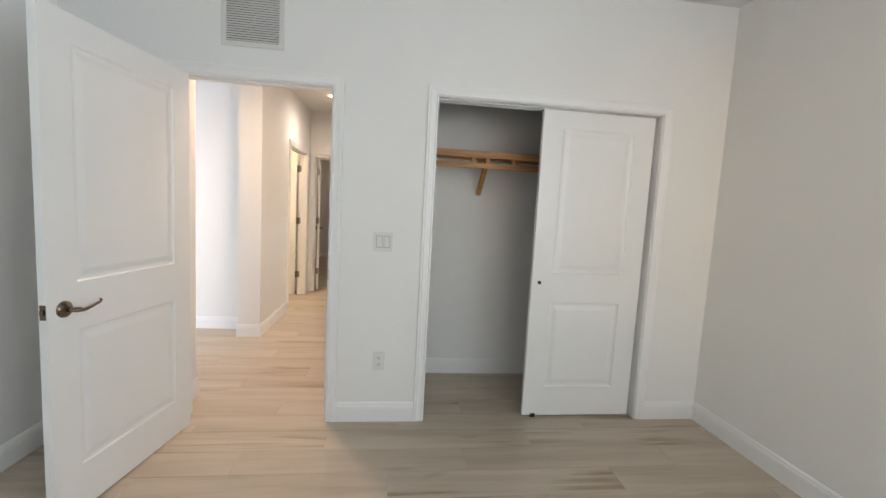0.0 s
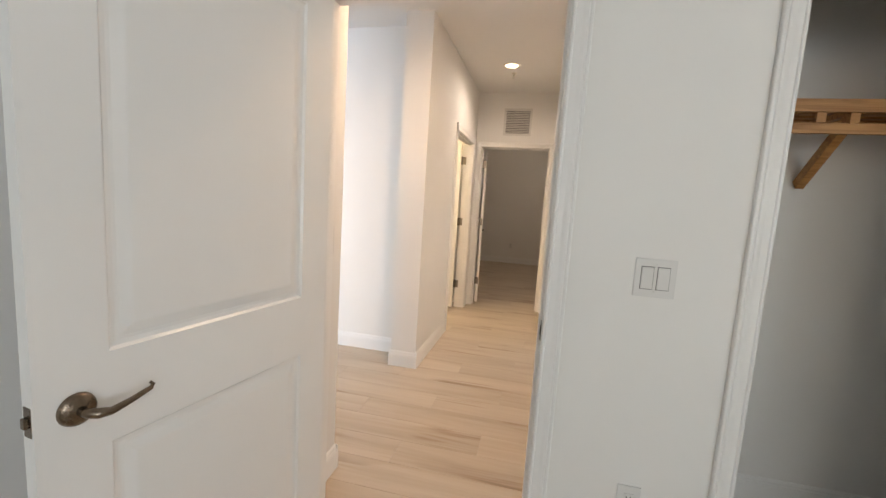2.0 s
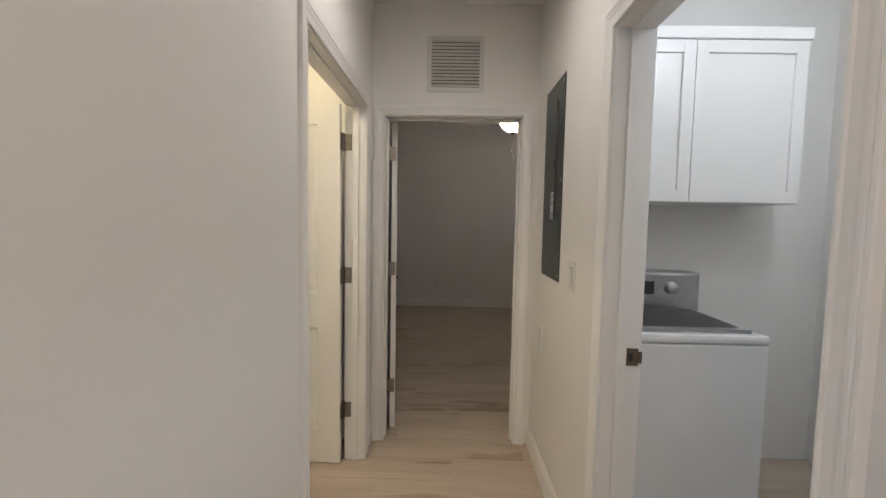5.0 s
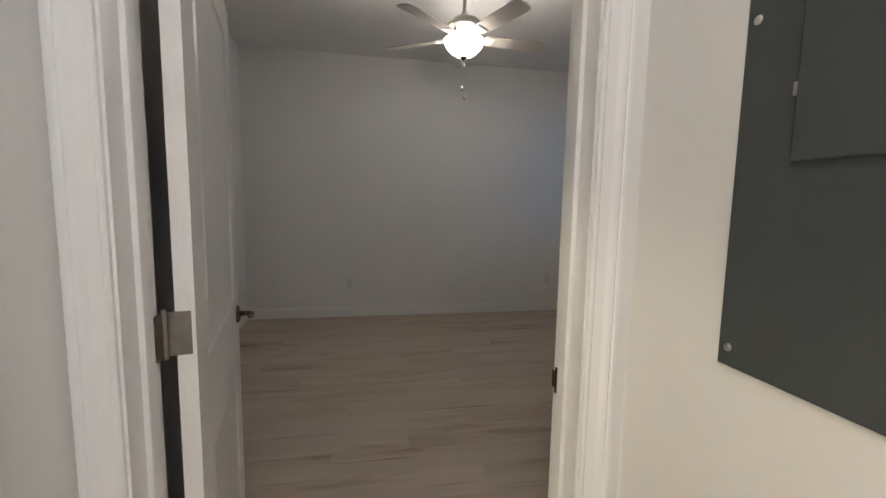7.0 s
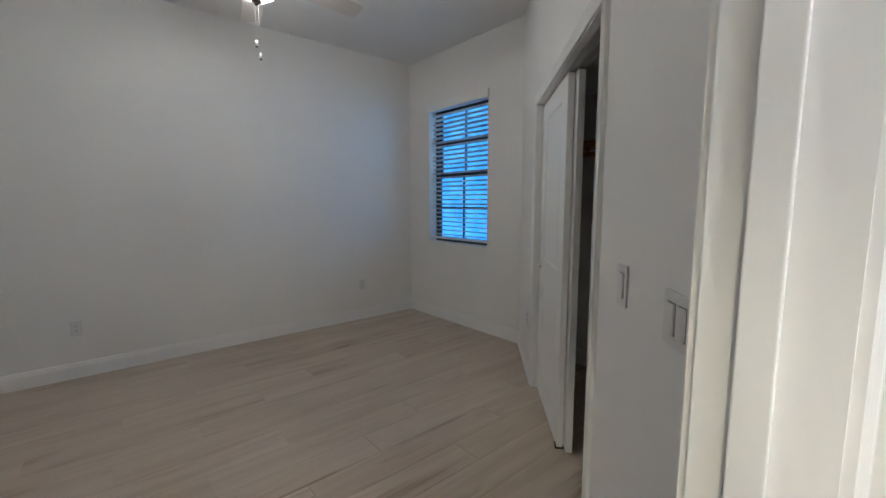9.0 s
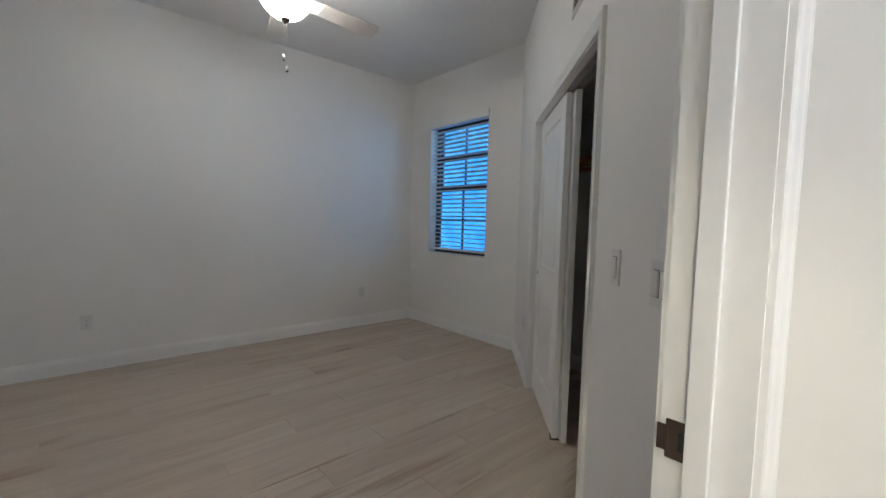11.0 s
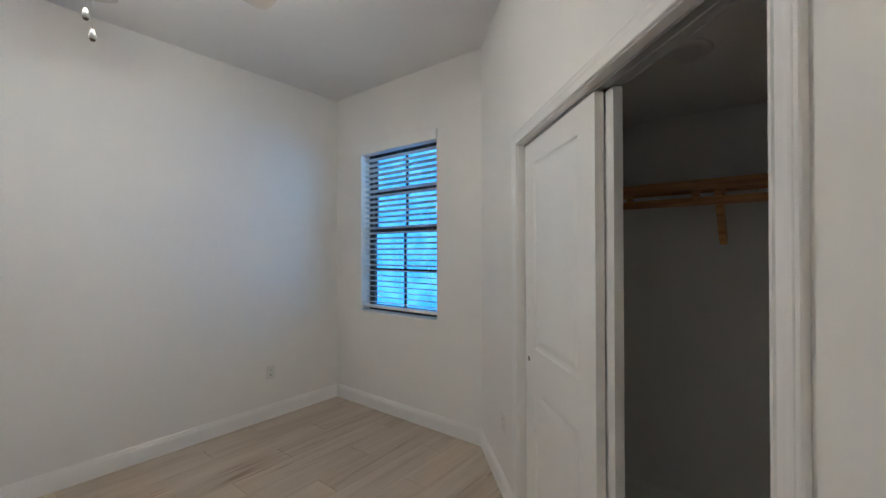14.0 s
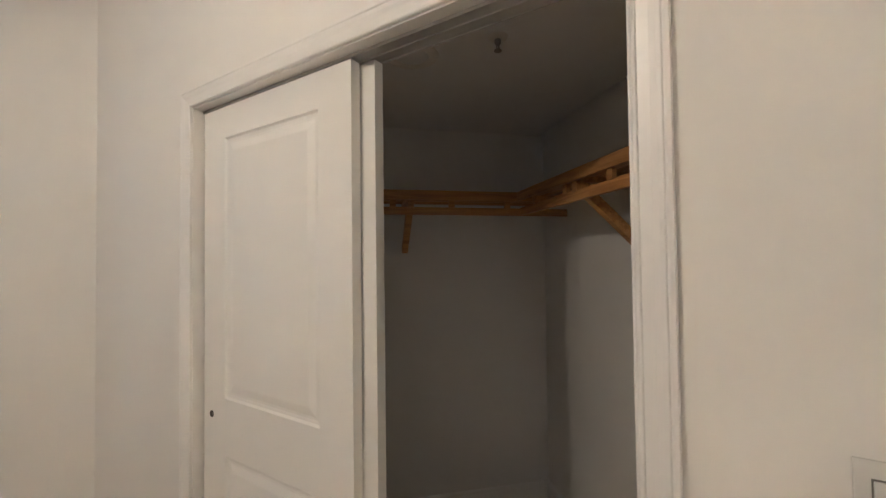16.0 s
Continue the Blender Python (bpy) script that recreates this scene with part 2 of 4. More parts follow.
def wall(name, m, s0, s1, z1, thick, openings=(), z0=-0.03):
    bm = bmesh.new()
    cuts = sorted(openings)
    s = s0
    for a, b, lo, hi in cuts:
        if lo <= 0:
            a, b = a - 0.018, b + 0.018
        add_box(bm, s, a, 0, thick, z0, z1)
        if hi < z1:
            add_box(bm, a, b, 0, thick, hi, z1)
        if lo > 0:
            add_box(bm, a, b, 0, thick, z0, lo)
        s = b
    add_box(bm, s, s1, 0, thick, z0, z1)
    ob = link(name, bm, PAINT)
    ob.matrix_world = m
    return tagged(ob, "off-white painted drywall with light orange-peel texture", "wall", kind="structure")


BASE_H = 0.125
BASE_PROFILE = [(0, 0), (0.014, 0), (0.014, 0.088), (0.0125, 0.094), (0.0125, 0.100), (0.009, 0.106), (0.009, 0.113), (0.005, 0.122), (0.003, BASE_H), (0, BASE_H)]


def baseboard(m, s0, s1):
    """Baseboard on the face of a wall, its back at d = 0."""
    path = [(s0, 0, 0), (s1, 0, 0)]
    bm = sweep(path, BASE_PROFILE, [((0, -1, 0), (0, 0, 1))] * 2)
    ob = link("baseboard", bm, TRIM)
    ob.matrix_world = m
    return tagged(ob, "white painted wooden baseboard with a moulded top", "baseboard", kind="structure")


CASING = [(0, 0), (0, 0.010), (0.003, 0.0125), (0.008, 0.0125), (0.011, 0.009), (0.030, 0.012), (0.040, 0.016), (0.047, 0.017), (0.050, 0.0145), (0.054, 0.0175), (0.060, 0.0175), (0.062, 0.014), (0.062, 0)]


def casing(parent, a, b, h, d, into):
    """A mitred casing round an opening a..b, h high, on the plane d, standing proud towards into (-1 or 1)."""
    rev = 0.005
    a, b, h = a - rev, b + rev, h + rev
    up = (0, into, 0)
    path = [(a, d, 0), (a, d, h), (b, d, h), (b, d, 0)]
    outs = [(-1, 0, 0), (-1, 0, 1), (1, 0, 1), (1, 0, 0)]
    return part("casing", sweep(path, CASING, [(o, up) for o in outs]), TRIM, parent)


def jamb(parent, a, b, h, thick, stop_at=None):
    t = 0.018
    bm = bmesh.new()
    add_box(bm, a - t, a, -0.001, thick + 0.001, 0, h + t)
    add_box(bm, b, b + t, -0.001, thick + 0.001, 0, h + t)
    add_box(bm, a, b, -0.001, thick + 0.001, h, h + t)
    part("jamb", bm, TRIM, parent)
    if stop_at is not None:
        bm = bmesh.new()
        s0, s1 = stop_at - 0.016, stop_at + 0.016
        add_box(bm, a, a + 0.011, s0, s1, 0, h, 0.002)
        add_box(bm, b - 0.011, b, s0, s1, 0, h, 0.002)
        add_box(bm, a + 0.011, b - 0.011, s0, s1, h - 0.011, h, 0.002)
        part("door_stop", bm, TRIM, parent)


def panel_side(bm, w, h, y, sgn, panels):
    """One face of a moulded door: flat frame and sunk panels with a raised field. sgn: the way out."""
    xs = sorted({0.0, w} | {p[0] for p in panels} | {p[1] for p in panels})
    zs = sorted({0.0, h} | {p[2] for p in panels} | {p[3] for p in panels})
    for x0, x1 in zip(xs, xs[1:]):
        for z0, z1 in zip(zs, zs[1:]):
            if any(p[0] <= x0 and x1 <= p[1] and p[2] <= z0 and z1 <= p[3] for p in panels):
                continue
            bm.faces.new([bm.verts.new((x, y, z)) for x, z in ((x0, z0), (x1, z0), (x1, z1), (x0, z1))])
    for x0, x1, z0, z1 in panels:
        rings = []
        for inset, deep in ((0, 0), (0.006, 0.0065), (0.016, 0.0085), (0.024, 0.0085), (0.048, 0.0030), (0.052, 0.0025)):
            yy = y - sgn * deep
            rings.append([bm.verts.new(c) for c in ((x0 + inset, yy, z0 + inset), (x1 - inset, yy, z0 + inset), (x1 - inset, yy, z1 - inset), (x0 + inset, yy, z1 - inset))])
        for a, b in zip(rings, rings[1:]):
            for k in range(4):
                bm.faces.new((a[k], a[(k + 1) % 4], b[(k + 1) % 4], b[k]))
        bm.faces.new(rings[-1])


def leaf_mesh(w, h, thick, stile=0.125):
    """A two-panel moulded door leaf: x along its width, y through it, z up."""
    bm = bmesh.new()
    k = h / 2.03
    panels = [(stile, w - stile, 0.20 * k, 0.785 * k), (stile, w - stile, 0.985 * k, 1.918 * k)]
    panel_side(bm, w, h, 0, -1, panels)
    panel_side(bm, w, h, thick, 1, panels)
    for q in (((0, 0, 0), (0, thick, 0), (0, thick, h), (0, 0, h)), ((w, 0, 0), (w, thick, 0), (w, thick, h), (w, 0, h)),
              ((0, 0, 0), (w, 0, 0), (w, thick, 0), (0, thick, 0)), ((0, 0, h), (w, 0, h), (w, thick, h), (0, thick, h))):
        bm.faces.new([bm.verts.new(c) for c in q])
    bmesh.ops.remove_doubles(bm, verts=bm.verts, dist=1e-5)
    return bm


def lever(leaf, x, z, y, out, way):
    """A lever handle on a leaf's face at y; out: the way out of the face; way: the way the lever points along x."""
    face = Matrix.Translation((x, y, z)) @ Matrix.Rotation(radians(90) * (1 if out < 0 else -1), 4, "X")
    part("handle_rose", lathe([(0, 0.016), (0.012, 0.016), (0.016, 0.013), (0.027, 0.011), (0.032, 0.006), (0.0335, 0)], 28, face), NICKEL, leaf, "round antique nickel rose")
    y1, y2 = y + out * 0.012, y + out * 0.052
    pts = [(x, y1, z), (x, y + out * 0.035, z), (x + way * 0.010, y2, z), (x + way * 0.032, y2 + out * 0.002, z - 0.004), (x + way * 0.07, y2 + out * 0.002, z + 0.003),
           (x + way * 0.096, y2, z + 0.009), (x + way * 0.108, y2, z + 0.012), (x + way * 0.114, y2 - out * 0.002, z + 0.018), (x + way * 0.110, y2 - out * 0.006, z + 0.023)]
    part("lever", tube(pts, [0.0095, 0.0095, 0.0105, 0.0080, 0.0062, 0.0056, 0.0050, 0.0042, 0.0036]), NICKEL, leaf, "curved antique nickel lever")


PIN = 0.020


def hinge(parent, knuckle, turned):
    """A butt hinge: a knuckle with the plate on the leaf's edge, and the plate on the jamb."""
    bm = bmesh.new()
    add_lathe(bm, [(0, -0.052), (0.004, -0.052), (0.0065, -0.048), (0.0065, 0.048), (0.004, 0.052), (0, 0.052)], 12)
    for z in (-0.027, -0.009, 0.009, 0.027):
        add_lathe(bm, [(0.0065, z - 0.001), (0.0060, z), (0.0065, z + 0.001)], 12)
    add_box(bm, 0.0012, 0.0038, 0.0, 0.046, -0.045, 0.045, 0.001)
    ob = part("hinge", bm, SATIN, parent, "nickel butt hinge")
    ob.matrix_local = turned
    bm = boxm(-0.0030, -0.0006, 0.004, 0.048, -0.045, 0.045, 0.0008)
    for y, z in ((0.035, -0.032), (0.042, -0.011), (0.042, 0.011), (0.035, 0.032)):
        add_lathe(bm, [(0, 0.0012), (0.003, 0.0010), (0.0035, 0)], 8, Matrix.Translation((-0.0006, y, z)) @ Matrix.Rotation(radians(90), 4, "Y"))
    ob2 = part("hinge_plate", bm, SATIN, parent)
    ob2.matrix_local = knuckle
    return ob


def strike(parent, s, d, z, side):
    """Strike plate on a jamb at s, side: the way out of the jamb along s."""
    bm = bmesh.new()
    a, b = sorted((s, s + side * 0.0025))
    add_box(bm, a, b, d - 0.012, d + 0.034, z - 0.030, z + 0.030, 0.0008)
    add_box(bm, a + side * 0.001, b + side * 0.0012, d + 0.030, d + 0.046, z - 0.020, z + 0.020, 0.001)
    part("strike_plate", bm, NICKEL, parent, "antique nickel strike plate")
    # a black block on the plate stands for the hole's dark inside
    bm = boxm(a + side * 0.0018, b + side * 0.0006, d + 0.002, d + 0.016, z - 0.014, z + 0.014)
    part("strike_hole_shade", bm, BLACK, parent)


def door(name, m, a, b, h, thick, hinge_at, opens, angle, label, handle=0.880):
    """A hinged door in an opening a..b of a wall frame. hinge_at: 'a' or 'b'; opens: -1 to the face side, 1 to the far side."""
    root = empty(name, m, label, "door", kind="structure")
    casing(root, a, b, h, 0, -1)
    casing(root, a, b, h, thick, 1)
    stop_d = 0.052 if opens < 0 else thick - 0.052
    jamb(root, a, b, h, thick, stop_d)
    w, t = b - a - 0.005, 0.035
    leaf = link("leaf", leaf_mesh(w, h - 0.012, t), DOOR, root)
    pin = a if hinge_at == "a" else b
    turn = angle if (hinge_at == "a") == (opens > 0) else -angle
    dirn = 1 if hinge_at == "a" else -1
    plane = 0 if opens < 0 else thick
    # closed leaf: x runs from the pin across the opening, its opening-side face flush with the plane
    basis = Matrix(((dirn, 0, 0, 0), (0, -opens, 0, 0), (0, 0, 1, 0.008), (0, 0, 0, 1)))
    leaf.matrix_local = Matrix.Translation((pin + dirn * 0.001, plane + opens * PIN, 0)) @ Matrix.Rotation(radians(turn), 4, "Z") @ Matrix.Translation((dirn * 0.003, -opens * PIN, 0)) @ basis
    if handle:
        lever(leaf, w - 0.066, handle, 0, -1, -1)
        lever(leaf, w - 0.066, handle, t, 1, -1)
        bm = boxm(w - 0.001, w + 0.0015, 0.006, 0.029, handle - 0.029, handle + 0.029, 0.0005)
        add_box(bm, w, w + 0.009, 0.011, 0.024, handle - 0.010, handle + 0.010, 0.002)
        part("latch", bm, NICKEL, leaf, "antique nickel latch plate")
    for z in (0.30, 1.085, 1.83):
        flip = Matrix(((dirn, 0, 0, 0), (0, -opens, 0, 0), (0, 0, 1, 0), (0, 0, 0, 1)))
        knuckle = Matrix.Translation((pin + dirn * 0.003, plane + opens * PIN, z))
        hinge(root, knuckle @ flip, knuckle @ Matrix.Rotation(radians(turn), 4, "Z") @ flip)
    return root


# plan
Y_A, T = 3.145, 0.115
X_HR, X_HL = -0.06, -1.065
Y_E, T_E = 7.022, 0.115
X_E = 2.345
X_E2 = 2.42
Y_F = 11.208
X_W2 = -1.95
DIAG = 7.03
H1, HH, H2 = 2.735, 2.69, 3.01
OPEN_H = 2.03

# wall frames look at the face: s to the right, d away
A = wall_frame(0, Y_A, 0)
wall("wall_bedroom_1_north", A, -1.72, X_E + 0.2, 2.98, T, [(-0.985, -0.165, 0, OPEN_H + 0.018), (0.455, 1.900, 0, OPEN_H + 0.018)])
E1 = wall_frame(X_E, Y_A, -90)
# this opening is out of view, added to hold the side fill
wall("wall_bedroom_1_east", E1, 0, 5.0, 2.98, 0.2, [(3.3, 4.5, 0.85, 2.4)])
W1 = wall_frame(-1.60, -1.8, 90)
wall("wall_bedroom_1_west", W1, -0.1, Y_A + 1.8, 2.98, 0.12)
S1 = wall_frame(X_E, -1.8, 180)
wall("wall_bedroom_1_south", S1, -0.2, 4.07, 2.98, 0.12, [(0.3, 2.0, 0.85, 2.4)])
# hall
HR = wall_frame(X_HR, Y_E, -90)
LN0, LN1 = 5.06, 5.86
wall("wall_hall_east", HR, 0, Y_E - Y_A - T, 2.98, 0.12, [(Y_E - LN1, Y_E - LN0, 0, OPEN_H + 0.018)])
HL = wall_frame(X_HL, 4.79, 90)
HD0, HD1 = 5.86, 6.80
T_HL = 0.10
wall("wall_hall_west", HL, 0, Y_E - 4.79, 2.98, T_HL, [(HD0 - 4.79, HD1 - 4.79, 0, OPEN_H + 0.018)])
COL = wall_frame(-1.272, 4.79, 0)
wall("wall_column", COL, 0, 0.107, 2.98, 0.255)
RC = wall_frame(-1.272, 5.045, 0)
wall("wall_living_north", RC, -4.0, 0.0, 2.98, 0.12)
SW = wall_frame(-1.08, Y_A + T, 90)
wall("wall_hall_short", SW, 0, 0.245, 2.98, 0.12)
LS = wall_frame(-1.20, 3.505, 180)
wall("wall_living_south", LS, 0, 0.98, 2.98, 0.12)
LX = wall_frame(-2.18, 3.385, -90)
wall("wall_living_east", LX, 0, 3.5, 2.98, 0.12)
LV = wall_frame(-2.06, 0.0, 180)
wall("wall_living_far_south", LV, 0, 3.1, 2.98, 0.12, [(0.3, 2.9, 0.2, 2.5)])
LW = wall_frame(-5.13, -0.1, 90)
wall("wall_living_west", LW, 0, 5.3, 2.98, 0.15)
# end wall and second bedroom
EW = wall_frame(0, Y_E, 0)
wall("wall_hall_end", EW, -3.0, 0.05 + 0.14, 3.08, T_E, [(-0.985, -0.163, 0, OPEN_H + 0.018)])
D1 = X_E2 * math.sqrt(2)
D = wall_frame(X_E2, X_E2 + DIAG, 225)
C2A, C2B = 1.015, 2.485
D0 = (Y_E + T_E - DIAG) * math.sqrt(2)
wall("wall_bedroom_2_closet", D, -0.1, D1 - D0 + 0.02, 3.08, 0.115, [(D1 - C2B, D1 - C2A, 0, OPEN_H + 0.018)])
E2 = wall_frame(X_E2, Y_F, -90)
WN0, WN1, WZ0, WZ1 = 9.887, 10.831, 0.887, 2.455
wall("wall_bedroom_2_east", E2, -0.12, Y_F - 7.05, 3.08, 0.2, [(Y_F - WN1, Y_F - WN0, WZ0, WZ1)])
N2 = wall_frame(0, Y_F, 0)
wall("wall_bedroom_2_north", N2, X_W2 - 0.12, X_E2, 3.08, 0.12)
W2 = wall_frame(X_W2, Y_E + T_E, 90)
# unseen stub added behind the open door to keep its hinge gap dark
GAP_STUB = wall_frame(-1.195, Y_E + T_E, 90)
wall("gap_shade_stub", GAP_STUB, 0, 0.95, 3.08, 0.12)
wall("wall_bedroom_2_west", W2, 0, Y_F - Y_E - T_E, 3.08, 0.12)
# closets, laundry and bathroom
C1B = wall_frame(0, 3.92, 0)
wall("wall_closet_1_back", C1B, 0.06, X_E, 2.98, 0.1)
C1E = wall_frame(X_E, 4.02, -90)
wall("wall_closet_1_east", C1E, 0, 4.02 - Y_A - T, 2.98, 0.12)
C1L = wall_frame(0.30, Y_A + T, 90)
wall("wall_closet_1_side", C1L, 0, 3.92 - Y_A - T, 2.98, 0.1)
LB = wall_frame(0, 6.93, 0)
wall("wall_laundry_back", LB, 0.06, X_E, 2.98, 0.1)
LF = wall_frame(1.6, 4.9, 180)
wall("wall_laundry_front", LF, 0, 1.54, 2.98, 0.1)
LE = wall_frame(1.6, 6.93, -90)
wall("wall_laundry_east", LE, 0, 2.03, 2.98, 0.1)
BW = wall_frame(-2.9, 5.165, 90)
wall("wall_bath_west", BW, 0, 1.86, 2.98, 0.1)
CB = wall_frame(X_E2, 7.075, 180)
wall("wall_closet_2_south", CB, 0, 2.14, 3.08, 0.04)


def slab(name, x0, x1, y0, y1, z, label, mat=CEIL, thick=0.1):
    return tagged(link(name, boxm(x0, x1, y0, y1, z, z + thick), mat), label, "ceiling", kind="structure")


slab("ceiling_bedroom_1", -1.60, X_E, -1.8, Y_A, H1, "white flat painted bedroom ceiling")
slab("ceiling_closet_1", 0.3, X_E, Y_A + T, 3.92, H1, "white painted closet ceiling")
slab("ceiling_living", -5.13, -2.06, -0.1, Y_A + T, HH, "white flat painted living room ceiling")
slab("ceiling_hall", -5.13, X_HR, Y_A + T, Y_E, HH, "white flat painted hallway ceiling")
slab("ceiling_laundry", 0.06, 1.6, 4.9, 6.93, HH, "white painted laundry ceiling")
slab("ceiling_bedroom_2", X_W2, X_E2, Y_E + T_E, Y_F, H2, "white painted bedroom ceiling with light texture")
bm = bmesh.new()
vs = [bm.verts.new(c) for c in ((0.25, 7.1, 0), (X_E2, 7.1, 0), (X_E2, X_E2 + DIAG - 0.17, 0))]
top = bmesh.ops.extrude_face_region(bm, geom=[bm.faces.new(vs)])
bmesh.ops.translate(bm, vec=(0, 0, 0.1), verts=[v for v in top["geom"] if isinstance(v, bmesh.types.BMVert)])
ob = link("ceiling_closet_2", bm, CEIL)
ob.location.z = 2.215
tagged(ob, "white painted closet ceiling", "ceiling", kind="structure")

# floor under the planks
floor = tagged(link("floor", boxm(-5.2, 2.55, -1.9, 11.3, -0.06, -0.0025), GROUT), "pale wood-look porcelain plank tile floor", "floor", kind="structure")

# baseboards
CW = 0.067
for m, s0, s1 in ((A, -0.165 + CW, 0.455 - CW), (A, 1.900 + CW, X_E), (A, -1.60, -0.990 - CW), (E1, 0, 4.94), (W1, 0, 4.94), (C1B, 0.30, X_E), (HR, 0, Y_E - LN1 - CW), (HR, Y_E - LN0 + CW, Y_E - Y_A - T),
                 (HL, 0, HD0 - 4.79 - CW), (HL, HD1 - 4.79 + CW, Y_E - 4.79), (COL, -0.014, 0.207 + 0.014), (RC, -4.0, 0.0), (SW, 0, 0.245), (N2, X_W2, X_E2), (W2, 0, Y_F - Y_E - T_E),
                 (E2, 0, Y_F - X_E2 - DIAG), (D, 0, D1 - C2B - CW), (D, D1 - C2A + CW, D1 - D0), (CB, 0, 1.9)):
    baseboard(m, s0, s1)
baseboard(wall_frame(-1.272, 5.045, -90), 0.0, 0.255)
baseboard(wall_frame(-1.08, 3.505, 180), -0.014, 0.12)
baseboard(wall_frame(X_E2, X_E2 + DIAG - 0.17, -90), 0, 2.17)

# hinged doors
d1 = door("door_1", A, -0.990, -0.165, OPEN_H, T, "a", -1, 99, "white two-panel moulded door standing open into the bedroom")
strike(d1, -0.165, 0.008, 0.93, -1)
d2 = door("door_2", EW, -0.985, -0.163, OPEN_H, T_E, "a", 1, 101, "white two-panel moulded door standing open into the far bedroom", 0.92)
strike(d2, -0.163, T_E - 0.042, 0.955, -1)
d3 = door("door_3", HL, HD0 - 4.79, HD1 - 4.79, OPEN_H, T_HL, "b", 1, 92, "white two-panel moulded door standing open into the bathroom")
# laundry opening: casing and jamb, its door out of sight
lr = empty("door_4", HR, "white cased laundry doorway with its door swung away", "doorway", kind="structure")
casing(lr, Y_E - LN1, Y_E - LN0, OPEN_H, 0, -1)
casing(lr, Y_E - LN1, Y_E - LN0, OPEN_H, 0.12, 1)
jamb(lr, Y_E - LN1, Y_E - LN0, OPEN_H, 0.12, 0.06)
strike(lr, Y_E - LN1, 0.085, 0.955, 1)


def bypass_closet(name, m, a, b, h, front_at, back_at, label):
    """A cased opening with two sliding leaves. front_at, back_at: where each leaf begins."""
    root = empty(name, m, label, "closet door", kind="structure")
    casing(root, a, b, h, 0, -1)
    jamb(root, a, b, h, 0.115)
    bm = boxm(a, b, 0.034, 0.112, h - 0.006, h - 0.001)
    for d in (0.034, 0.071, 0.110):
        add_box(bm, a, b, d, d + 0.002, h - 0.010, h - 0.006)
    part("track", bm, TRACK, root, "grey metal sliding track")
    w, t = (b - a) / 2 + 0.028, 0.033
    for k, (s, d) in enumerate(((front_at, 0.036), (back_at, 0.076))):
        lf = link("sliding_door", leaf_mesh(w, h - 0.024, t, 0.135), DOOR, root, "white two-panel moulded sliding door")
        lf.matrix_local = Matrix.Translation((s, d, 0.012))
        if k == 0:
            x = 0.052
            side = Matrix.Translation((x, 0, 0.905)) @ Matrix.Rotation(radians(90), 4, "X")
            part("finger_pull", lathe([(0.0, 0.0006), (0.0075, 0.0006), (0.0085, 0.0012), (0.012, 0.0015), (0.0125, 0)], 24, side), DARKPULL, lf, "small round dark finger pull")
    bm = boxm((a + b) / 2 + 0.0, (a + b) / 2 + 0.035, 0.030, 0.115, -0.002, 0.010, 0.002)
    add_box(bm, (a + b) / 2 + 0.002, (a + b) / 2 + 0.033, 0.028, 0.034, 0, 0.026, 0.002)
    part("floor_guide", bm, BLACK, root, "small dark floor guide")
    return root


bypass_closet("door_5", A, 0.455, 1.900, OPEN_H, 1.124, 1.148, "white sliding closet doors pushed to one side, half open")
bypass_closet("door_6", D, D1 - C2B, D1 - C2A, OPEN_H, D1 - C2B + 0.008, D1 - C2B + 0.058, "white sliding closet doors pushed to one side, half open")

# ---- closet shelving ----


def slat_bar(bm, p0, p1, wide, tall):
    """A straight wooden bar between two points on one level."""
    a, b = Vector(p0), Vector(p1)
    ln = (b - a).length
    d = (b - a) / ln
    up = Vector((0, 0, 1)) if abs(d.z) < 0.95 else Vector((0, 1, 0))
    y = up.cross(d).normalized()
    z = d.cross(y)
    m = Matrix((d, y, z)).transposed().to_4x4()
    m.translation = a
    add_box(bm, 0, ln, -wide / 2, wide / 2, -tall / 2, tall / 2, 0, m)
    return bm


def closet_shelf(m, length, brackets, label, z=1.775, depth=0.30):
    """A slatted pine shelf on a wall frame: slats, a hanging rail below and diagonal brackets."""
    root = empty("closet_shelf", m, label, "shelf", "closet shelves")
    for k in range(4):
        d = -0.03 - k * (depth - 0.05) / 3
        part("slat", slat_bar(bmesh.new(), (0, d, z + 0.012), (length, d, z + 0.012), 0.042, 0.018), PINE, root)
    part("front_rail", slat_bar(bmesh.new(), (0, -depth, z - 0.006), (length, -depth, z - 0.006), 0.018, 0.042), PINE, root)
    part("hanging_rail", slat_bar(bmesh.new(), (0, -depth + 0.02, z - 0.082), (length, -depth + 0.02, z - 0.082), 0.020, 0.038), PINE, root)
    part("wall_cleat", slat_bar(bmesh.new(), (0, -0.010, z - 0.004), (length, -0.010, z - 0.004), 0.018, 0.014), PINE, root)
    for k in range(int(length / 0.30)):
        part("spacer_block", slat_bar(bmesh.new(), (0.16 + 0.30 * k, -depth + 0.012, z - 0.045), (0.19 + 0.30 * k, -depth + 0.012, z - 0.045), 0.018, 0.036), PINE, root)
    for s in brackets:
        bm = slat_bar(bmesh.new(), (s, -0.012, z - 0.275), (s, -depth + 0.03, z - 0.045), 0.032, 0.040)
        slat_bar(bm, (s, 0, z - 0.022), (s, -depth + 0.01, z - 0.022), 0.030, 0.022)
        slat_bar(bm, (s, -depth + 0.02, z - 0.02), (s, -depth + 0.02, z - 0.066), 0.030, 0.034)
        part("bracket", bm, PINE, root, "diagonal pine bracket")
    return root


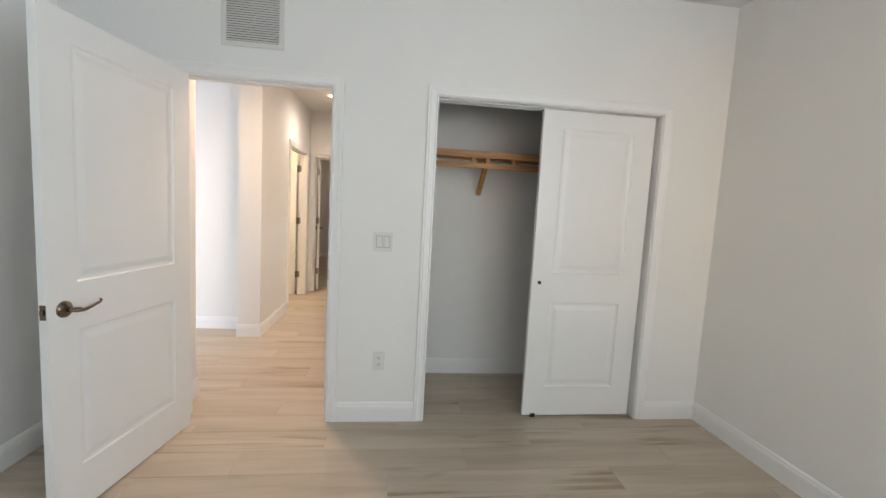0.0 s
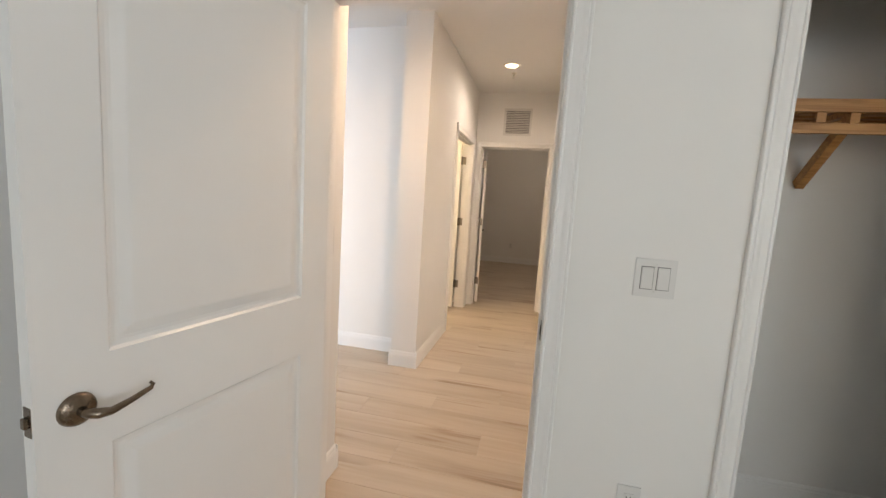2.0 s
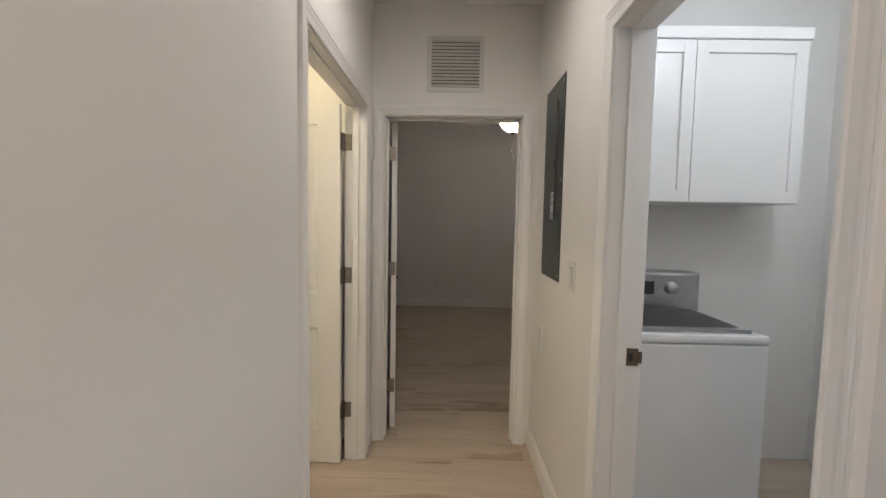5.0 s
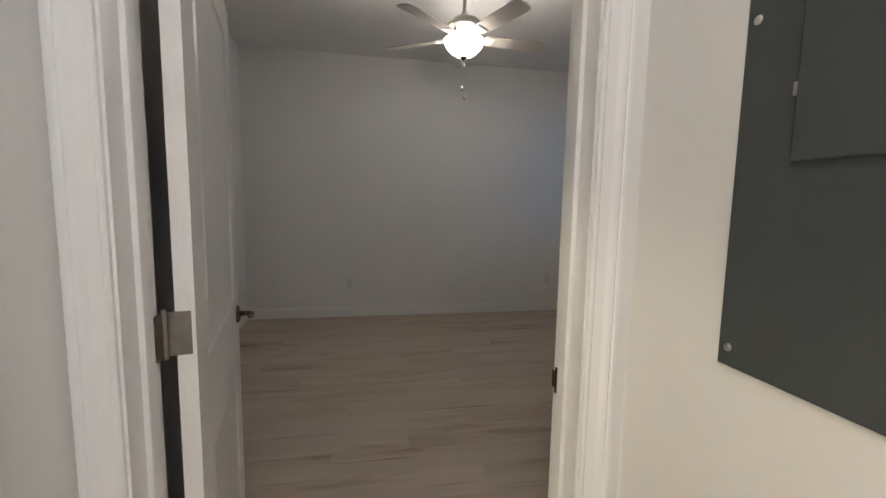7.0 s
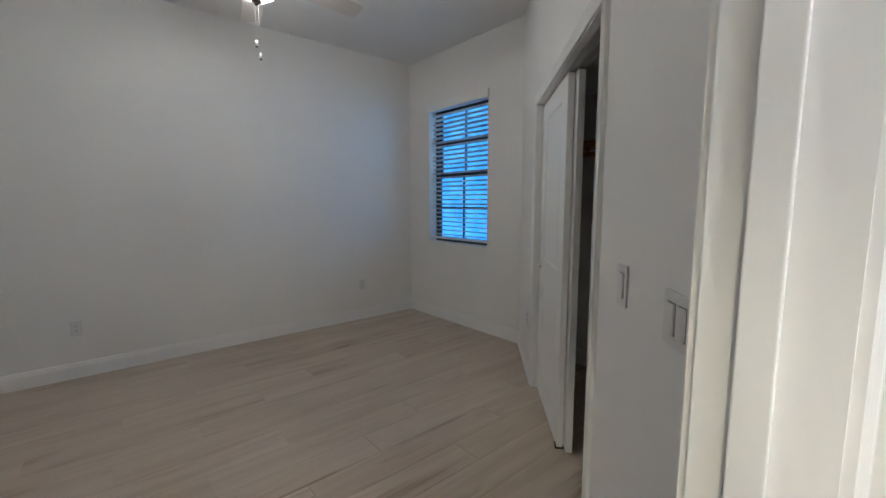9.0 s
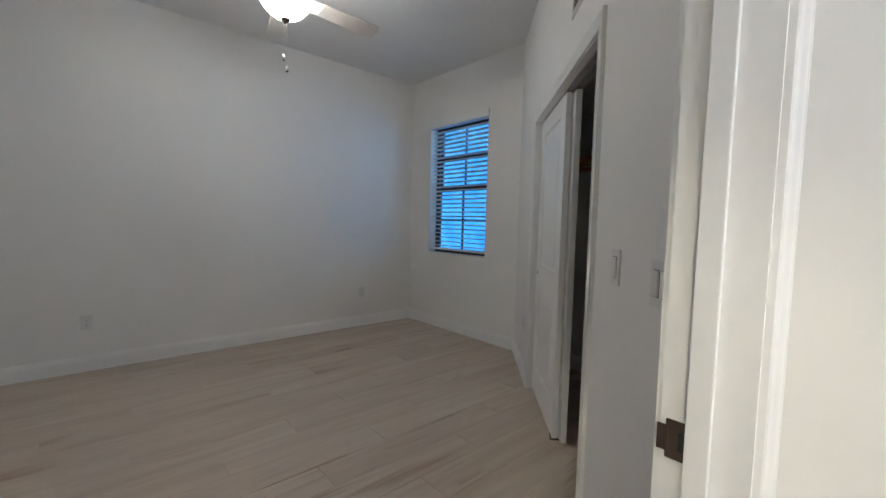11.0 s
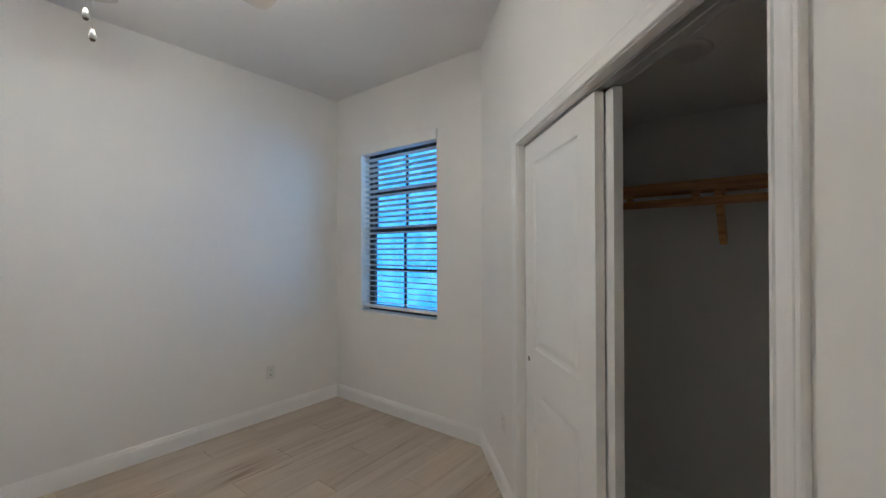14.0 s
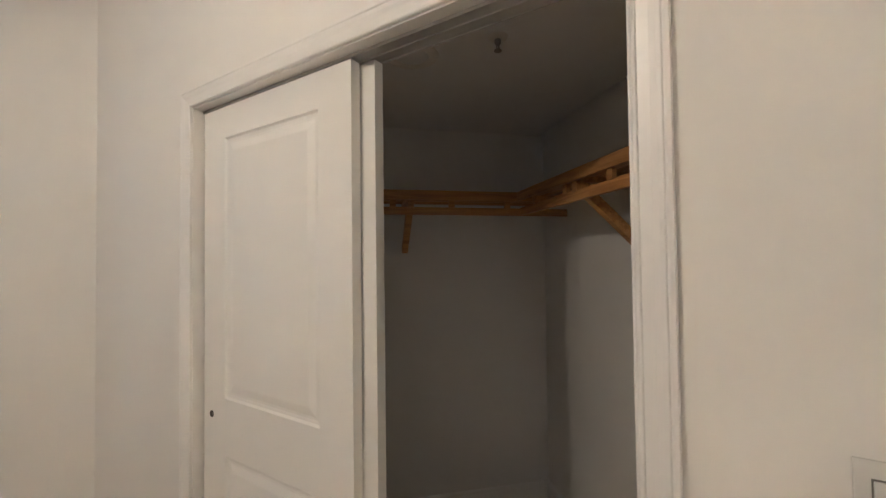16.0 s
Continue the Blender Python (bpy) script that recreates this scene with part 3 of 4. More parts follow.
closet_shelf(C1B @ Matrix.Translation((0.30, 0, 0)), X_E - 0.30, (0.58, 1.5), "slatted pine closet shelf with hanging rail on the closet wall")
closet_shelf(E2 @ Matrix.Translation((Y_F - 9.1, 0, 0)), 2.02, (1.165,), "slatted pine closet shelf with hanging rail on the closet end wall", 1.79)
SS = wall_frame(X_E2 - 0.32, 7.075, 180)
closet_shelf(SS, 1.55, (0.55, 1.2), "slatted pine closet shelf with hanging rail meeting the corner", 1.79)

# ---- switches and outlets ----


def plate(m, s, z, gangs=1, kind="switch", label="", single=0.072):
    w, h = single + 0.046 * (gangs - 1), 0.119
    root = empty("light_switch" if kind == "switch" else "outlet", m @ Matrix.Translation((s, 0, z)), label, "switch" if kind == "switch" else "outlet", {"switch": "light switches", "outlet": "wall outlets"}.get(kind, ""))
    part("cover_plate", boxm(-w / 2, w / 2, -0.0055, 0, -h / 2, h / 2, 0.002), PLASTIC, root)
    for g in range(gangs):
        x = (g - (gangs - 1) / 2) * 0.046
        if kind == "switch":
            # shade in the gap round the rocker, put in as a dark frame
            part("rocker_outline", boxm(x - 0.0185, x + 0.0185, -0.0062, -0.004, -0.036, 0.036, 0.0008), ROCKER_SHADE, root)
            bm = boxm(x - 0.0165, x + 0.0165, -0.0105, -0.004, -0.0335, 0.0335, 0.0015)
            part("rocker", bm, PLASTIC, root)
        elif kind == "outlet":
            for dz in (0.0195, -0.0195):
                part("socket", boxm(x - 0.0165, x + 0.0165, -0.0075, -0.004, dz - 0.0145, dz + 0.0145, 0.002), PLASTIC, root)
                bm = boxm(x - 0.0075, x - 0.005, -0.0082, -0.007, dz - 0.003, dz + 0.006)
                add_box(bm, x + 0.005, x + 0.0075, -0.0082, -0.007, dz - 0.003, dz + 0.005)
                add_box(bm, x - 0.0025, x + 0.0025, -0.0082, -0.007, dz - 0.010, dz - 0.006)
                part("slots", bm, SLOT_SHADE, root)
    for dz in (0.042, -0.042) if kind == "switch" else (0.0,):
        part("screw", lathe([(0, 0.0), (0.003, 0.0), (0.003, 0.002)], 8, Matrix.Translation((0, -0.0068 if kind != "outlet" else -0.007, dz)) @ Matrix.Rotation(radians(-90), 4, "X")), PLASTIC, root)
    return root


plate(A, 0.156, 1.143, 2, "switch", "white double rocker light switch beside the closet")
plate(A, 0.158, 0.395, 1, "outlet", "white duplex wall outlet below the double switch")
plate(SW, 3.395 - Y_A - T, 1.137, 1, "switch", "white single rocker light switch by the bedroom door")
plate(RC, -0.775, 0.383, 1, "outlet", "white duplex outlet low on the living wall")
plate(HR, Y_E - 6.232, 1.179, 1, "switch", "white single rocker light switch outside the laundry", 0.080)
plate(HR, Y_E - 6.775, 0.762, 1, "blank", "white blank cover plate under the electrical panel")
plate(N2, -0.803, 0.395, 1, "outlet", "white duplex outlet low on the bedroom wall")
plate(N2, 1.705, 0.405, 1, "outlet", "white duplex outlet near the window corner")
plate(D, D1 - 0.715, 1.138, 1, "switch", "white single rocker switch beside the closet door")
plate(D, D1 - 0.39, 1.128, 2, "switch", "white double rocker switch next to the bedroom door")
plate(D, D1 - 2.80, 0.44, 1, "outlet", "white duplex outlet beyond the closet")

# ---- vents ----


def vent(name, m, s0, s1, z0, z1, pitch, label, halves=1, slope=1, cover=0.36):
    root = empty(name, m @ Matrix.Translation((s0, 0, z0)), label, "vent", "air vents")
    w, h, f = s1 - s0, z1 - z0, 0.027
    bm = bmesh.new()
    for x0, x1, a, b in ((0, f, 0, h), (w - f, w, 0, h), (f, w - f, 0, f), (f, w - f, h - f, h)):
        add_box(bm, x0, x1, -0.008, 0, a, b, 0.002)
    if halves == 2:
        add_box(bm, w / 2 - 0.008, w / 2 + 0.008, -0.007, 0, f, h - f)
    part("frame", bm, VENT, root)
    # dark sheet on the wall stands in for the shade inside the duct
    part("backing", boxm(f, w - f, -0.0012, -0.0004, f, h - f), DUCT_SHADE, root)
    z = f + pitch / 2
    proto = None
    while z < h - f:
        for k in range(halves):
            x0 = f if k == 0 else w / 2 + 0.008
            x1 = w - f if k == halves - 1 else w / 2 - 0.008
            if proto is None:
                bm = boxm(0, x1 - x0, -0.0005, 0.0005, -pitch * cover, pitch * cover)
                sl = part("slat", bm, VENT, root)
                proto = sl.data
            else:
                sl = new("slat", proto)
                sl.parent = root
            sl.matrix_local = Matrix.Translation((x0, -0.0055, z)) @ Matrix.Rotation(radians(slope * 38), 4, "X")
        z += pitch
    return root


vent("return_vent", A, -0.78, -0.442, 2.205, 2.52, 0.0130, "white louvred return air vent above the bedroom door")
vent("return_vent", EW, -0.740, -0.398, 2.178, 2.505, 0.020, "white louvred air vent above the end door")
vent("return_grille", HR, Y_E - 4.70, Y_E - 4.06, 0.285, 0.862, 0.020, "large white louvred return air grille low on the hall wall", 2, -1, 0.31)
vent("supply_vent", D, D1 - 1.495, D1 - 1.115, 2.302, 2.475, 0.018, "white louvred supply vent above the closet", 1, -1, 0.30)

# ---- hall things ----
th = empty("thermostat", HR @ Matrix.Translation((Y_E - 4.335, 0, 1.218)), "white plastic wall thermostat with a grey screen", "thermostat")
part("wall_plate", boxm(-0.055, 0.055, -0.006, 0, -0.042, 0.042, 0.002), PLASTIC, th)
part("body", boxm(-0.064, 0.064, -0.028, -0.006, -0.050, 0.050, 0.006), PLASTIC, th)
part("screen", boxm(-0.040, 0.034, -0.0290, -0.0275, -0.030, 0.026, 0.0004), SCREEN, th, "grey unlit screen")
part("vent_slot", boxm(-0.018, 0.010, -0.0288, -0.0278, 0.038, 0.041), SLOT_SHADE, th)

P0, P1, PZ0, PZ1 = Y_E - 6.803, Y_E - 6.435, 1.120, 2.10
pn = empty("electrical_panel", HR @ Matrix.Translation((P0, 0, PZ0)), "dark grey steel electrical panel set on the wall", "electrical panel")
PW, PH = P1 - P0, PZ1 - PZ0
part("cover", boxm(0, PW, -0.004, 0, 0, PH, 0.0012), PANEL, pn)
dr = part("panel_door", boxm(0.082, PW - 0.105, -0.0095, -0.004, 0.29, PH - 0.10, 0.003), PANEL, pn)
part("door_edge", boxm(PW - 0.118, PW - 0.1045, -0.013, -0.0040, 0.298, PH - 0.098, 0.003), PANEL, dr)
part("latch", boxm(PW - 0.150, PW - 0.118, -0.016, -0.009, 0.548, 0.592, 0.003), BLACK, dr, "black slide latch")
for z in (0.028, 0.487, PH - 0.034):
    for x in (0.016, PW - 0.024):
        part("screw", lathe([(0, 0.004), (0.004, 0.0035), (0.0065, 0.001), (0.0065, 0)], 14, Matrix.Translation((x, -0.004, z)) @ Matrix.Rotation(radians(90), 4, "X")), SCREW, pn, "round zinc screw")
part("hinge_pin", boxm(0.076, 0.084, -0.0075, -0.004, 0.372, 0.389, 0.001), SCREW, pn)
lb = part("label_sheet", boxm(0.186, 0.257, -0.0103, -0.0096, 0.303, 0.437), PAPER, dr, "white paper label")
part("label_band", boxm(0.193, 0.250, -0.0108, -0.0104, 0.315, 0.335), BLUE, lb, "blue band")
part("label_badge", lathe([(0, 0.0004), (0.0085, 0.0004), (0.0085, 0)], 16, Matrix.Translation((0.202, -0.0109, 0.325)) @ Matrix.Rotation(radians(90), 4, "X")), PAPER, lb, "white round badge")
for x0, x1, z in ((0.204, 0.240, 0.425), (0.198, 0.203, 0.423), (0.194, 0.244, 0.414), (0.194, 0.236, 0.410), (0.194, 0.206, 0.396), (0.202, 0.247, 0.388), (0.202, 0.243, 0.382), (0.202, 0.232, 0.376), (0.194, 0.206, 0.358), (0.214, 0.244, 0.327), (0.214, 0.238, 0.321), (0.198, 0.226, 0.308)):
    part("text_bar", boxm(x0, x1, -0.0112, -0.0108 if 0.315 < z < 0.335 else -0.0104, z, z + 0.0026), PAPER if 0.315 < z < 0.335 else INK, lb)


def sprinkler(x, y, z, label):
    root = empty("sprinkler_head", pose(x, y, z), label, "sprinkler", "fire sprinklers")
    part("escutcheon", lathe([(0, -0.006), (0.018, -0.006), (0.030, -0.002), (0.031, 0)], 24), FANWHITE, root)
    part("stem", lathe([(0.008, -0.004), (0.008, -0.022), (0.005, -0.026), (0.005, -0.030)], 12), SCREW, root)
    bm = tube([(-0.009, 0, -0.022), (-0.011, 0, -0.034), (-0.004, 0, -0.046)], [0.002] * 3, 6)
    part("arm", bm, SCREW, root)
    bm = tube([(0.009, 0, -0.022), (0.011, 0, -0.034), (0.004, 0, -0.046)], [0.002] * 3, 6)
    part("arm", bm, SCREW, root)
    part("deflector", lathe([(0, -0.047), (0.014, -0.047), (0.014, -0.0485), (0, -0.0485)], 16), SCREW, root)


sprinkler(-0.597, 6.27, HH, "small white fire sprinkler head on the hall ceiling")


def can_light(x, y):
    root = empty("ceiling_light", pose(x, y, HH), "round white recessed ceiling light, lit warm; the one nearer the first bedroom is added", "ceiling light", "hall ceiling lights")
    part("trim_ring", lathe([(0.062, -0.002), (0.066, -0.006), (0.078, -0.005), (0.086, -0.001), (0.086, 0)], 40), FANWHITE, root)
    part("lens", lathe([(0, -0.006), (0.045, -0.0055), (0.064, -0.002)], 40), CAN, root, "glowing lens")


# the second fixture and its spot are added fill at the near end
for x, y, power, tone in HALL_LAMP_AND_FILL:
    can_light(x, y)
    d = bpy.data.lights.new("hall_lamp", "SPOT")
    d.energy, d.color, d.spot_size, d.spot_blend, d.shadow_soft_size = power, tone, radians(176), 1.0, 0.10
    ob = tagged(new("hall_lamp", d), kind="structure")
    ob.location = (x, y, HH - 0.03)

for x in (-2.025, -2.436):
    root = empty("wall_hook", RC @ Matrix.Translation((x + 1.272, 0, 1.868)), "small metal picture hanger on the bare wall", "hook", "picture hangers")
    part("strap", boxm(-0.010, 0.010, -0.003, 0, -0.022, 0.022, 0.001), SCREW, root)
    part("hook", boxm(-0.007, 0.010, -0.012, -0.003, -0.020, -0.004, 0.002), NICKEL, root)
    part("nail", boxm(-0.003, 0.012, -0.010, -0.003, 0.008, 0.016, 0.002), BLACK, root)

# ---- laundry ----
wsh = empty("washing_machine", pose(0.42, 6.20, 0), "white top-loading washing machine with a steel control panel", "washer")
part("cabinet", boxm(-0.345, 0.345, 0, 0.66, 0.025, 0.905, 0.012), WASHER, wsh)
for x in (-0.30, 0.30):
    for y in (0.05, 0.60):
        part("foot", lathe([(0, 0), (0.022, 0), (0.022, 0.012), (0.012, 0.016), (0.012, 0.03)], 12, Matrix.Translation((x, y, 0))), BLACK, wsh)
part("top_rim", boxm(-0.347, 0.347, -0.004, 0.50, 0.906, 0.945, 0.014), WASHER, wsh)
lid = part("lid", boxm(-0.275, 0.275, 0.045, 0.47, 0.944, 0.962, 0.008), BLACK, wsh, "dark glass lid")
part("lid_lip", boxm(-0.29, 0.29, 0.03, 0.062, 0.944, 0.965, 0.006), STEEL, lid)
con = part("console", boxm(-0.345, 0.345, 0.50, 0.655, 0.906, 1.150, 0.015), STEEL, wsh, "steel control panel")
for x, r in ((-0.10, 0.034), (0.19, 0.030)):
    part("dial", lathe([(0, 0.03), (r * 0.8, 0.028), (r, 0.02), (r * 1.15, 0)], 28, Matrix.Translation((x, 0.50, 1.065)) @ Matrix.Rotation(radians(90), 4, "X")), STEEL, con)
part("button", lathe([(0, 0.006), (0.008, 0.005), (0.009, 0)], 14, Matrix.Translation((-0.215, 0.50, 1.065)) @ Matrix.Rotation(radians(90), 4, "X")), PLASTIC, con)
part("display", boxm(0.02, 0.10, 0.496, 0.501, 1.03, 1.10, 0.001), BLACK, con)

cab = empty("wall_cabinet", pose(0.62, 6.60, 1.52), "white wall cabinet with shaker doors above the washer", "cabinet")
part("body", boxm(-0.55, 0.55, 0.02, 0.33, 0, 0.80, 0.003), TRIM, cab)
for x0, x1 in ((-0.548, -0.002), (0.002, 0.548)):
    bm = boxm(x0, x1, 0.012, 0.019, 0.002, 0.798)
    for a, b, c, e in ((x0, x0 + 0.06, 0.002, 0.798), (x1 - 0.06, x1, 0.002, 0.798), (x0 + 0.06, x1 - 0.06, 0.002, 0.062), (x0 + 0.06, x1 - 0.06, 0.738, 0.798)):
        add_box(bm, a, b, 0.0, 0.012, c, e, 0.001)
    part("door", bm, TRIM, cab)
part("crown", boxm(-0.56, 0.56, -0.012, 0.33, 0.80, 0.86, 0.006), TRIM, cab)
# unseen fixture, added with a fill lamp to brighten the laundry
bl = empty("ceiling_light", pose(0.8, 5.8, HH), "round white flush laundry ceiling light, added out of view", "ceiling light")
part("diffuser", lathe([(0, -0.05), (0.09, -0.045), (0.14, -0.02), (0.15, 0)], 32), FANWHITE, bl)
bulb("laundry_fill", (0.8, 5.7, HH - 0.12), 28, (1.0, 0.95, 0.88), 0.08)
bt = empty("ceiling_light", pose(-1.95, 6.0, HH), "round flush bathroom ceiling light, lit warm", "ceiling light")
part("diffuser", lathe([(0, -0.05), (0.09, -0.045), (0.14, -0.02), (0.15, 0)], 32), FANWHITE, bt)
bulb("bath_lamp", (-1.95, 6.0, HH - 0.12), 52, (1.0, 0.76, 0.43), 0.08)

# ---- second bedroom: window, blind, fan ----
WF = E2 @ Matrix.Translation((Y_F - WN1, 0, WZ0))
WW, WH = WN1 - WN0, WZ1 - WZ0
win = empty("window_1", WF, "dark bronze single-hung window with divided panes", "window", kind="structure")
bm = bmesh.new()
fr = 0.045
for x0, x1, a, b in ((0, fr, 0, WH), (WW - fr, WW, 0, WH), (fr, WW - fr, 0, fr), (fr, WW - fr, WH - fr, WH)):
    add_box(bm, x0, x1, 0.105, 0.165, a, b, 0.003)
part("window_frame", bm, BRONZE, win)
mid = WH * 0.497
for k, (a, b, d) in enumerate(((fr, mid, 0.110), (mid, WH - fr, 0.138))):
    bm = bmesh.new()
    f2 = 0.028
    for x0, x1, c, e in ((fr, fr + f2, a, b), (WW - fr - f2, WW - fr, a, b), (fr + f2, WW - fr - f2, a, a + f2), (fr + f2, WW - fr - f2, b - f2, b)):
        add_box(bm, x0, x1, d, d + 0.024, c, e, 0.002)
    sash = part("sash", bm, BRONZE, win)
    bm = boxm(WW / 2 - 0.011, WW / 2 + 0.011, d + 0.004, d + 0.02, a + f2, b - f2)
    part("muntin", bm, BRONZE, sash)
    for x0, x1 in ((fr + f2, WW / 2 - 0.009), (WW / 2 + 0.009, WW - fr - f2)):
        part("muntin", boxm(x0, x1, d + 0.004, d + 0.02, (a + b) / 2 - 0.012, (a + b) / 2 + 0.012), BRONZE, sash)
    pane = part("pane", boxm(fr + f2, WW - fr - f2, d + 0.010, d + 0.014, a + f2, b - f2), GLASS, sash)
    pane.visible_shadow = False
part("window_sill", boxm(0.002, WW - 0.002, -0.012, 0.105, 0.0005, 0.018, 0.003), TRIM, win)

bd = empty("window_blind", WF, "white two-inch slatted window blind, lowered with slats open", "blind")
part("valance", boxm(-0.012, WW + 0.012, -0.022, -0.001, WH - 0.062, WH + 0.022, 0.004), SLAT, bd)
part("head_rail", boxm(0.006, WW - 0.006, 0.02, 0.07, WH - 0.06, WH - 0.012, 0.003), SLAT, bd)
part("bottom_rail", boxm(0.008, WW - 0.008, 0.022, 0.072, 0.052, 0.075, 0.005), SLAT, bd)
proto = None
zz = 0.105
while zz < WH - 0.08:
    if proto is None:
        bm = bmesh.new()
        w = WW - 0.02
        cols = [(-0.025, 0.0), (-0.0125, 0.0022), (0, 0.003), (0.0125, 0.0022), (0.025, 0.0)]
        top = [[bm.verts.new((x, y, z + 0.0012)) for y, z in cols] for x in (0, w)]
        bot = [[bm.verts.new((x, y, z - 0.0012)) for y, z in cols] for x in (0, w)]
        for i in range(4):
            bm.faces.new((top[0][i], top[1][i], top[1][i + 1], top[0][i + 1]))
            bm.faces.new((bot[0][i], bot[0][i + 1], bot[1][i + 1], bot[1][i]))
        for i in (0, 4):
            bm.faces.new((top[0][i], top[1][i], bot[1][i], bot[0][i]))
        for r in (0, 1):
            bm.faces.new(top[r] + bot[r][::-1])
        sl = part("slat", bm, SLAT, bd)
        proto = sl.data
    else:
        sl = new("slat", proto)
        sl.parent = bd
    sl.matrix_local = Matrix.Translation((0.01, 0.047, zz)) @ Matrix.Rotation(radians(-15 + 1.5 * math.sin(zz * 37)), 4, "X")
    zz += 0.0500
for x in (0.11, WW / 2, WW - 0.11):
    for d in (0.021, 0.073):
        part("ladder_cord", boxm(x - 0.0006, x + 0.0006, d - 0.0006, d + 0.0006, 0.06, WH - 0.05), SLAT, bd)

FX, FY = 0.14, 9.486
fan = empty("ceiling_fan", pose(FX, FY, 0), "white five-blade ceiling fan with a lit frosted glass bowl", "ceiling fan")
part("canopy", lathe([(0, H2), (0.066, H2), (0.068, H2 - 0.008), (0.063, H2 - 0.030), (0.050, H2 - 0.058), (0.034, H2 - 0.074), (0.020, H2 - 0.078), (0, H2 - 0.078)], 40), FANWHITE, fan)
part("downrod", lathe([(0.0125, H2 - 0.070), (0.0125, 2.765)], 16), FANWHITE, fan)
part("rod_collar", lathe([(0.0125, 2.800), (0.022, 2.796), (0.024, 2.775), (0.034, 2.760)], 24), FANWHITE, fan)
part("motor_housing", lathe([(0, 2.772), (0.034, 2.768), (0.072, 2.757), (0.108, 2.738), (0.128, 2.714), (0.134, 2.690), (0.130, 2.676), (0.112, 2.668), (0.106, 2.650), (0.100, 2.636), (0.074, 2.630), (0, 2.630)], 48), FANWHITE, fan)
part("light_kit", lathe([(0.072, 2.631), (0.070, 2.616), (0.052, 2.610), (0.048, 2.592), (0.016, 2.586), (0.006, 2.580), (0.006, 2.490), (0, 2.490)], 40), FANWHITE, fan)
part("glass_bowl", lathe([(0.140, 2.597), (0.150, 2.600), (0.154, 2.594), (0.151, 2.582), (0.143, 2.562), (0.126, 2.536), (0.098, 2.508), (0.066, 2.488), (0.036, 2.477), (0.020, 2.474), (0.020, 2.478), (0.036, 2.481),
                        (0.064, 2.492), (0.095, 2.512), (0.122, 2.539), (0.138, 2.564), (0.145, 2.582), (0.140, 2.597)], 48), BOWL, fan, "frosted glass bowl, lit")
part("finial", lathe([(0.026, 2.480), (0.028, 2.472), (0.024, 2.466), (0.013, 2.462), (0.013, 2.456), (0.007, 2.449), (0, 2.448)], 24), NICKEL, fan, "dark metal finial")
for k in range(3):
    c = Matrix.Rotation(radians(40 + 120 * k), 4, "Z") @ Matrix.Translation((0.078, 0, 2.616))
    part("lamp_bulb", lathe([(0, -0.062), (0.014, -0.060), (0.020, -0.050), (0.020, -0.040), (0.013, -0.018), (0.012, 0)], 16, c), BULB, fan, "glowing lamp bulb")
for x, y, z0 in ((-0.006, 0.006, 2.232), (0.006, -0.006, 2.165)):
    ch = part("pull_chain", tube([(x, y, 2.47), (x * 1.3, y, 2.35), (x * 1.3, y, z0 + 0.03)], [0.0009] * 3, 6), PLASTIC, fan)
    part("fob", lathe([(0, z0 + 0.034), (0.006, z0 + 0.034), (0.0105, z0 + 0.014), (0.0095, z0 + 0.003), (0, z0)], 14, Matrix.Translation((x * 1.3, y, 0))), PLASTIC, ch, "white pull fob")
    part("fob_tip", lathe([(0, z0 + 0.008), (0.0100, z0 + 0.006), (0.006, z0 - 0.003), (0, z0 - 0.004)], 12, Matrix.Translation((x * 1.3, y, 0))), NICKEL, ch, "dark fob tip")


def blade_mesh():
    """A blade along x with rounded tip and slight taper, about 11 degrees of pitch."""
    bm = bmesh.new()
    out = [(0.165, -0.048), (0.20, -0.055), (0.40, -0.064), (0.60, -0.069), (0.645, -0.066), (0.662, -0.052), (0.668, 0.0), (0.662, 0.052), (0.645, 0.066), (0.60, 0.069), (0.40, 0.064), (0.20, 0.055), (0.165, 0.048)]
    f = bm.faces.new([bm.verts.new((x, y, 0)) for x, y in out])
    r = bmesh.ops.extrude_face_region(bm, geom=[f])
    bmesh.ops.translate(bm, vec=(0, 0, 0.006), verts=[v for v in r["geom"] if isinstance(v, bmesh.types.BMVert)])
    return bm


FAN_TURN = 4.0
BLADE_Z = 2.612
for k in range(5):
    turn = Matrix.Translation((0, 0, BLADE_Z)) @ Matrix.Rotation(radians(FAN_TURN + 72 * k), 4, "Z")
    b = part("blade", blade_mesh(), BLADE, fan, "pale greige fan blade")
    b.matrix_local = turn @ Matrix.Rotation(radians(-12), 4, "X")
    bm = boxm(0.115, 0.185, -0.016, 0.016, -0.004, 0.0, 0.001)
    add_box(bm, 0.098, 0.121, -0.018, 0.018, -0.004, 0.046, 0.003)
    add_box(bm, 0.165, 0.235, -0.042, 0.042, -0.005, -0.0005, 0.002)
    br = part("blade_iron", bm, FANWHITE, fan)
    br.matrix_local = turn @ Matrix.Rotation(radians(-12), 4, "X")
for k in range(3):
    a = radians(40 + 120 * k)
    bulb("fan_lamp", (FX + 0.090 * math.cos(a), FY + 0.090 * math.sin(a), 2.566), 12.0, (1.0, 0.79, 0.565), 0.026)

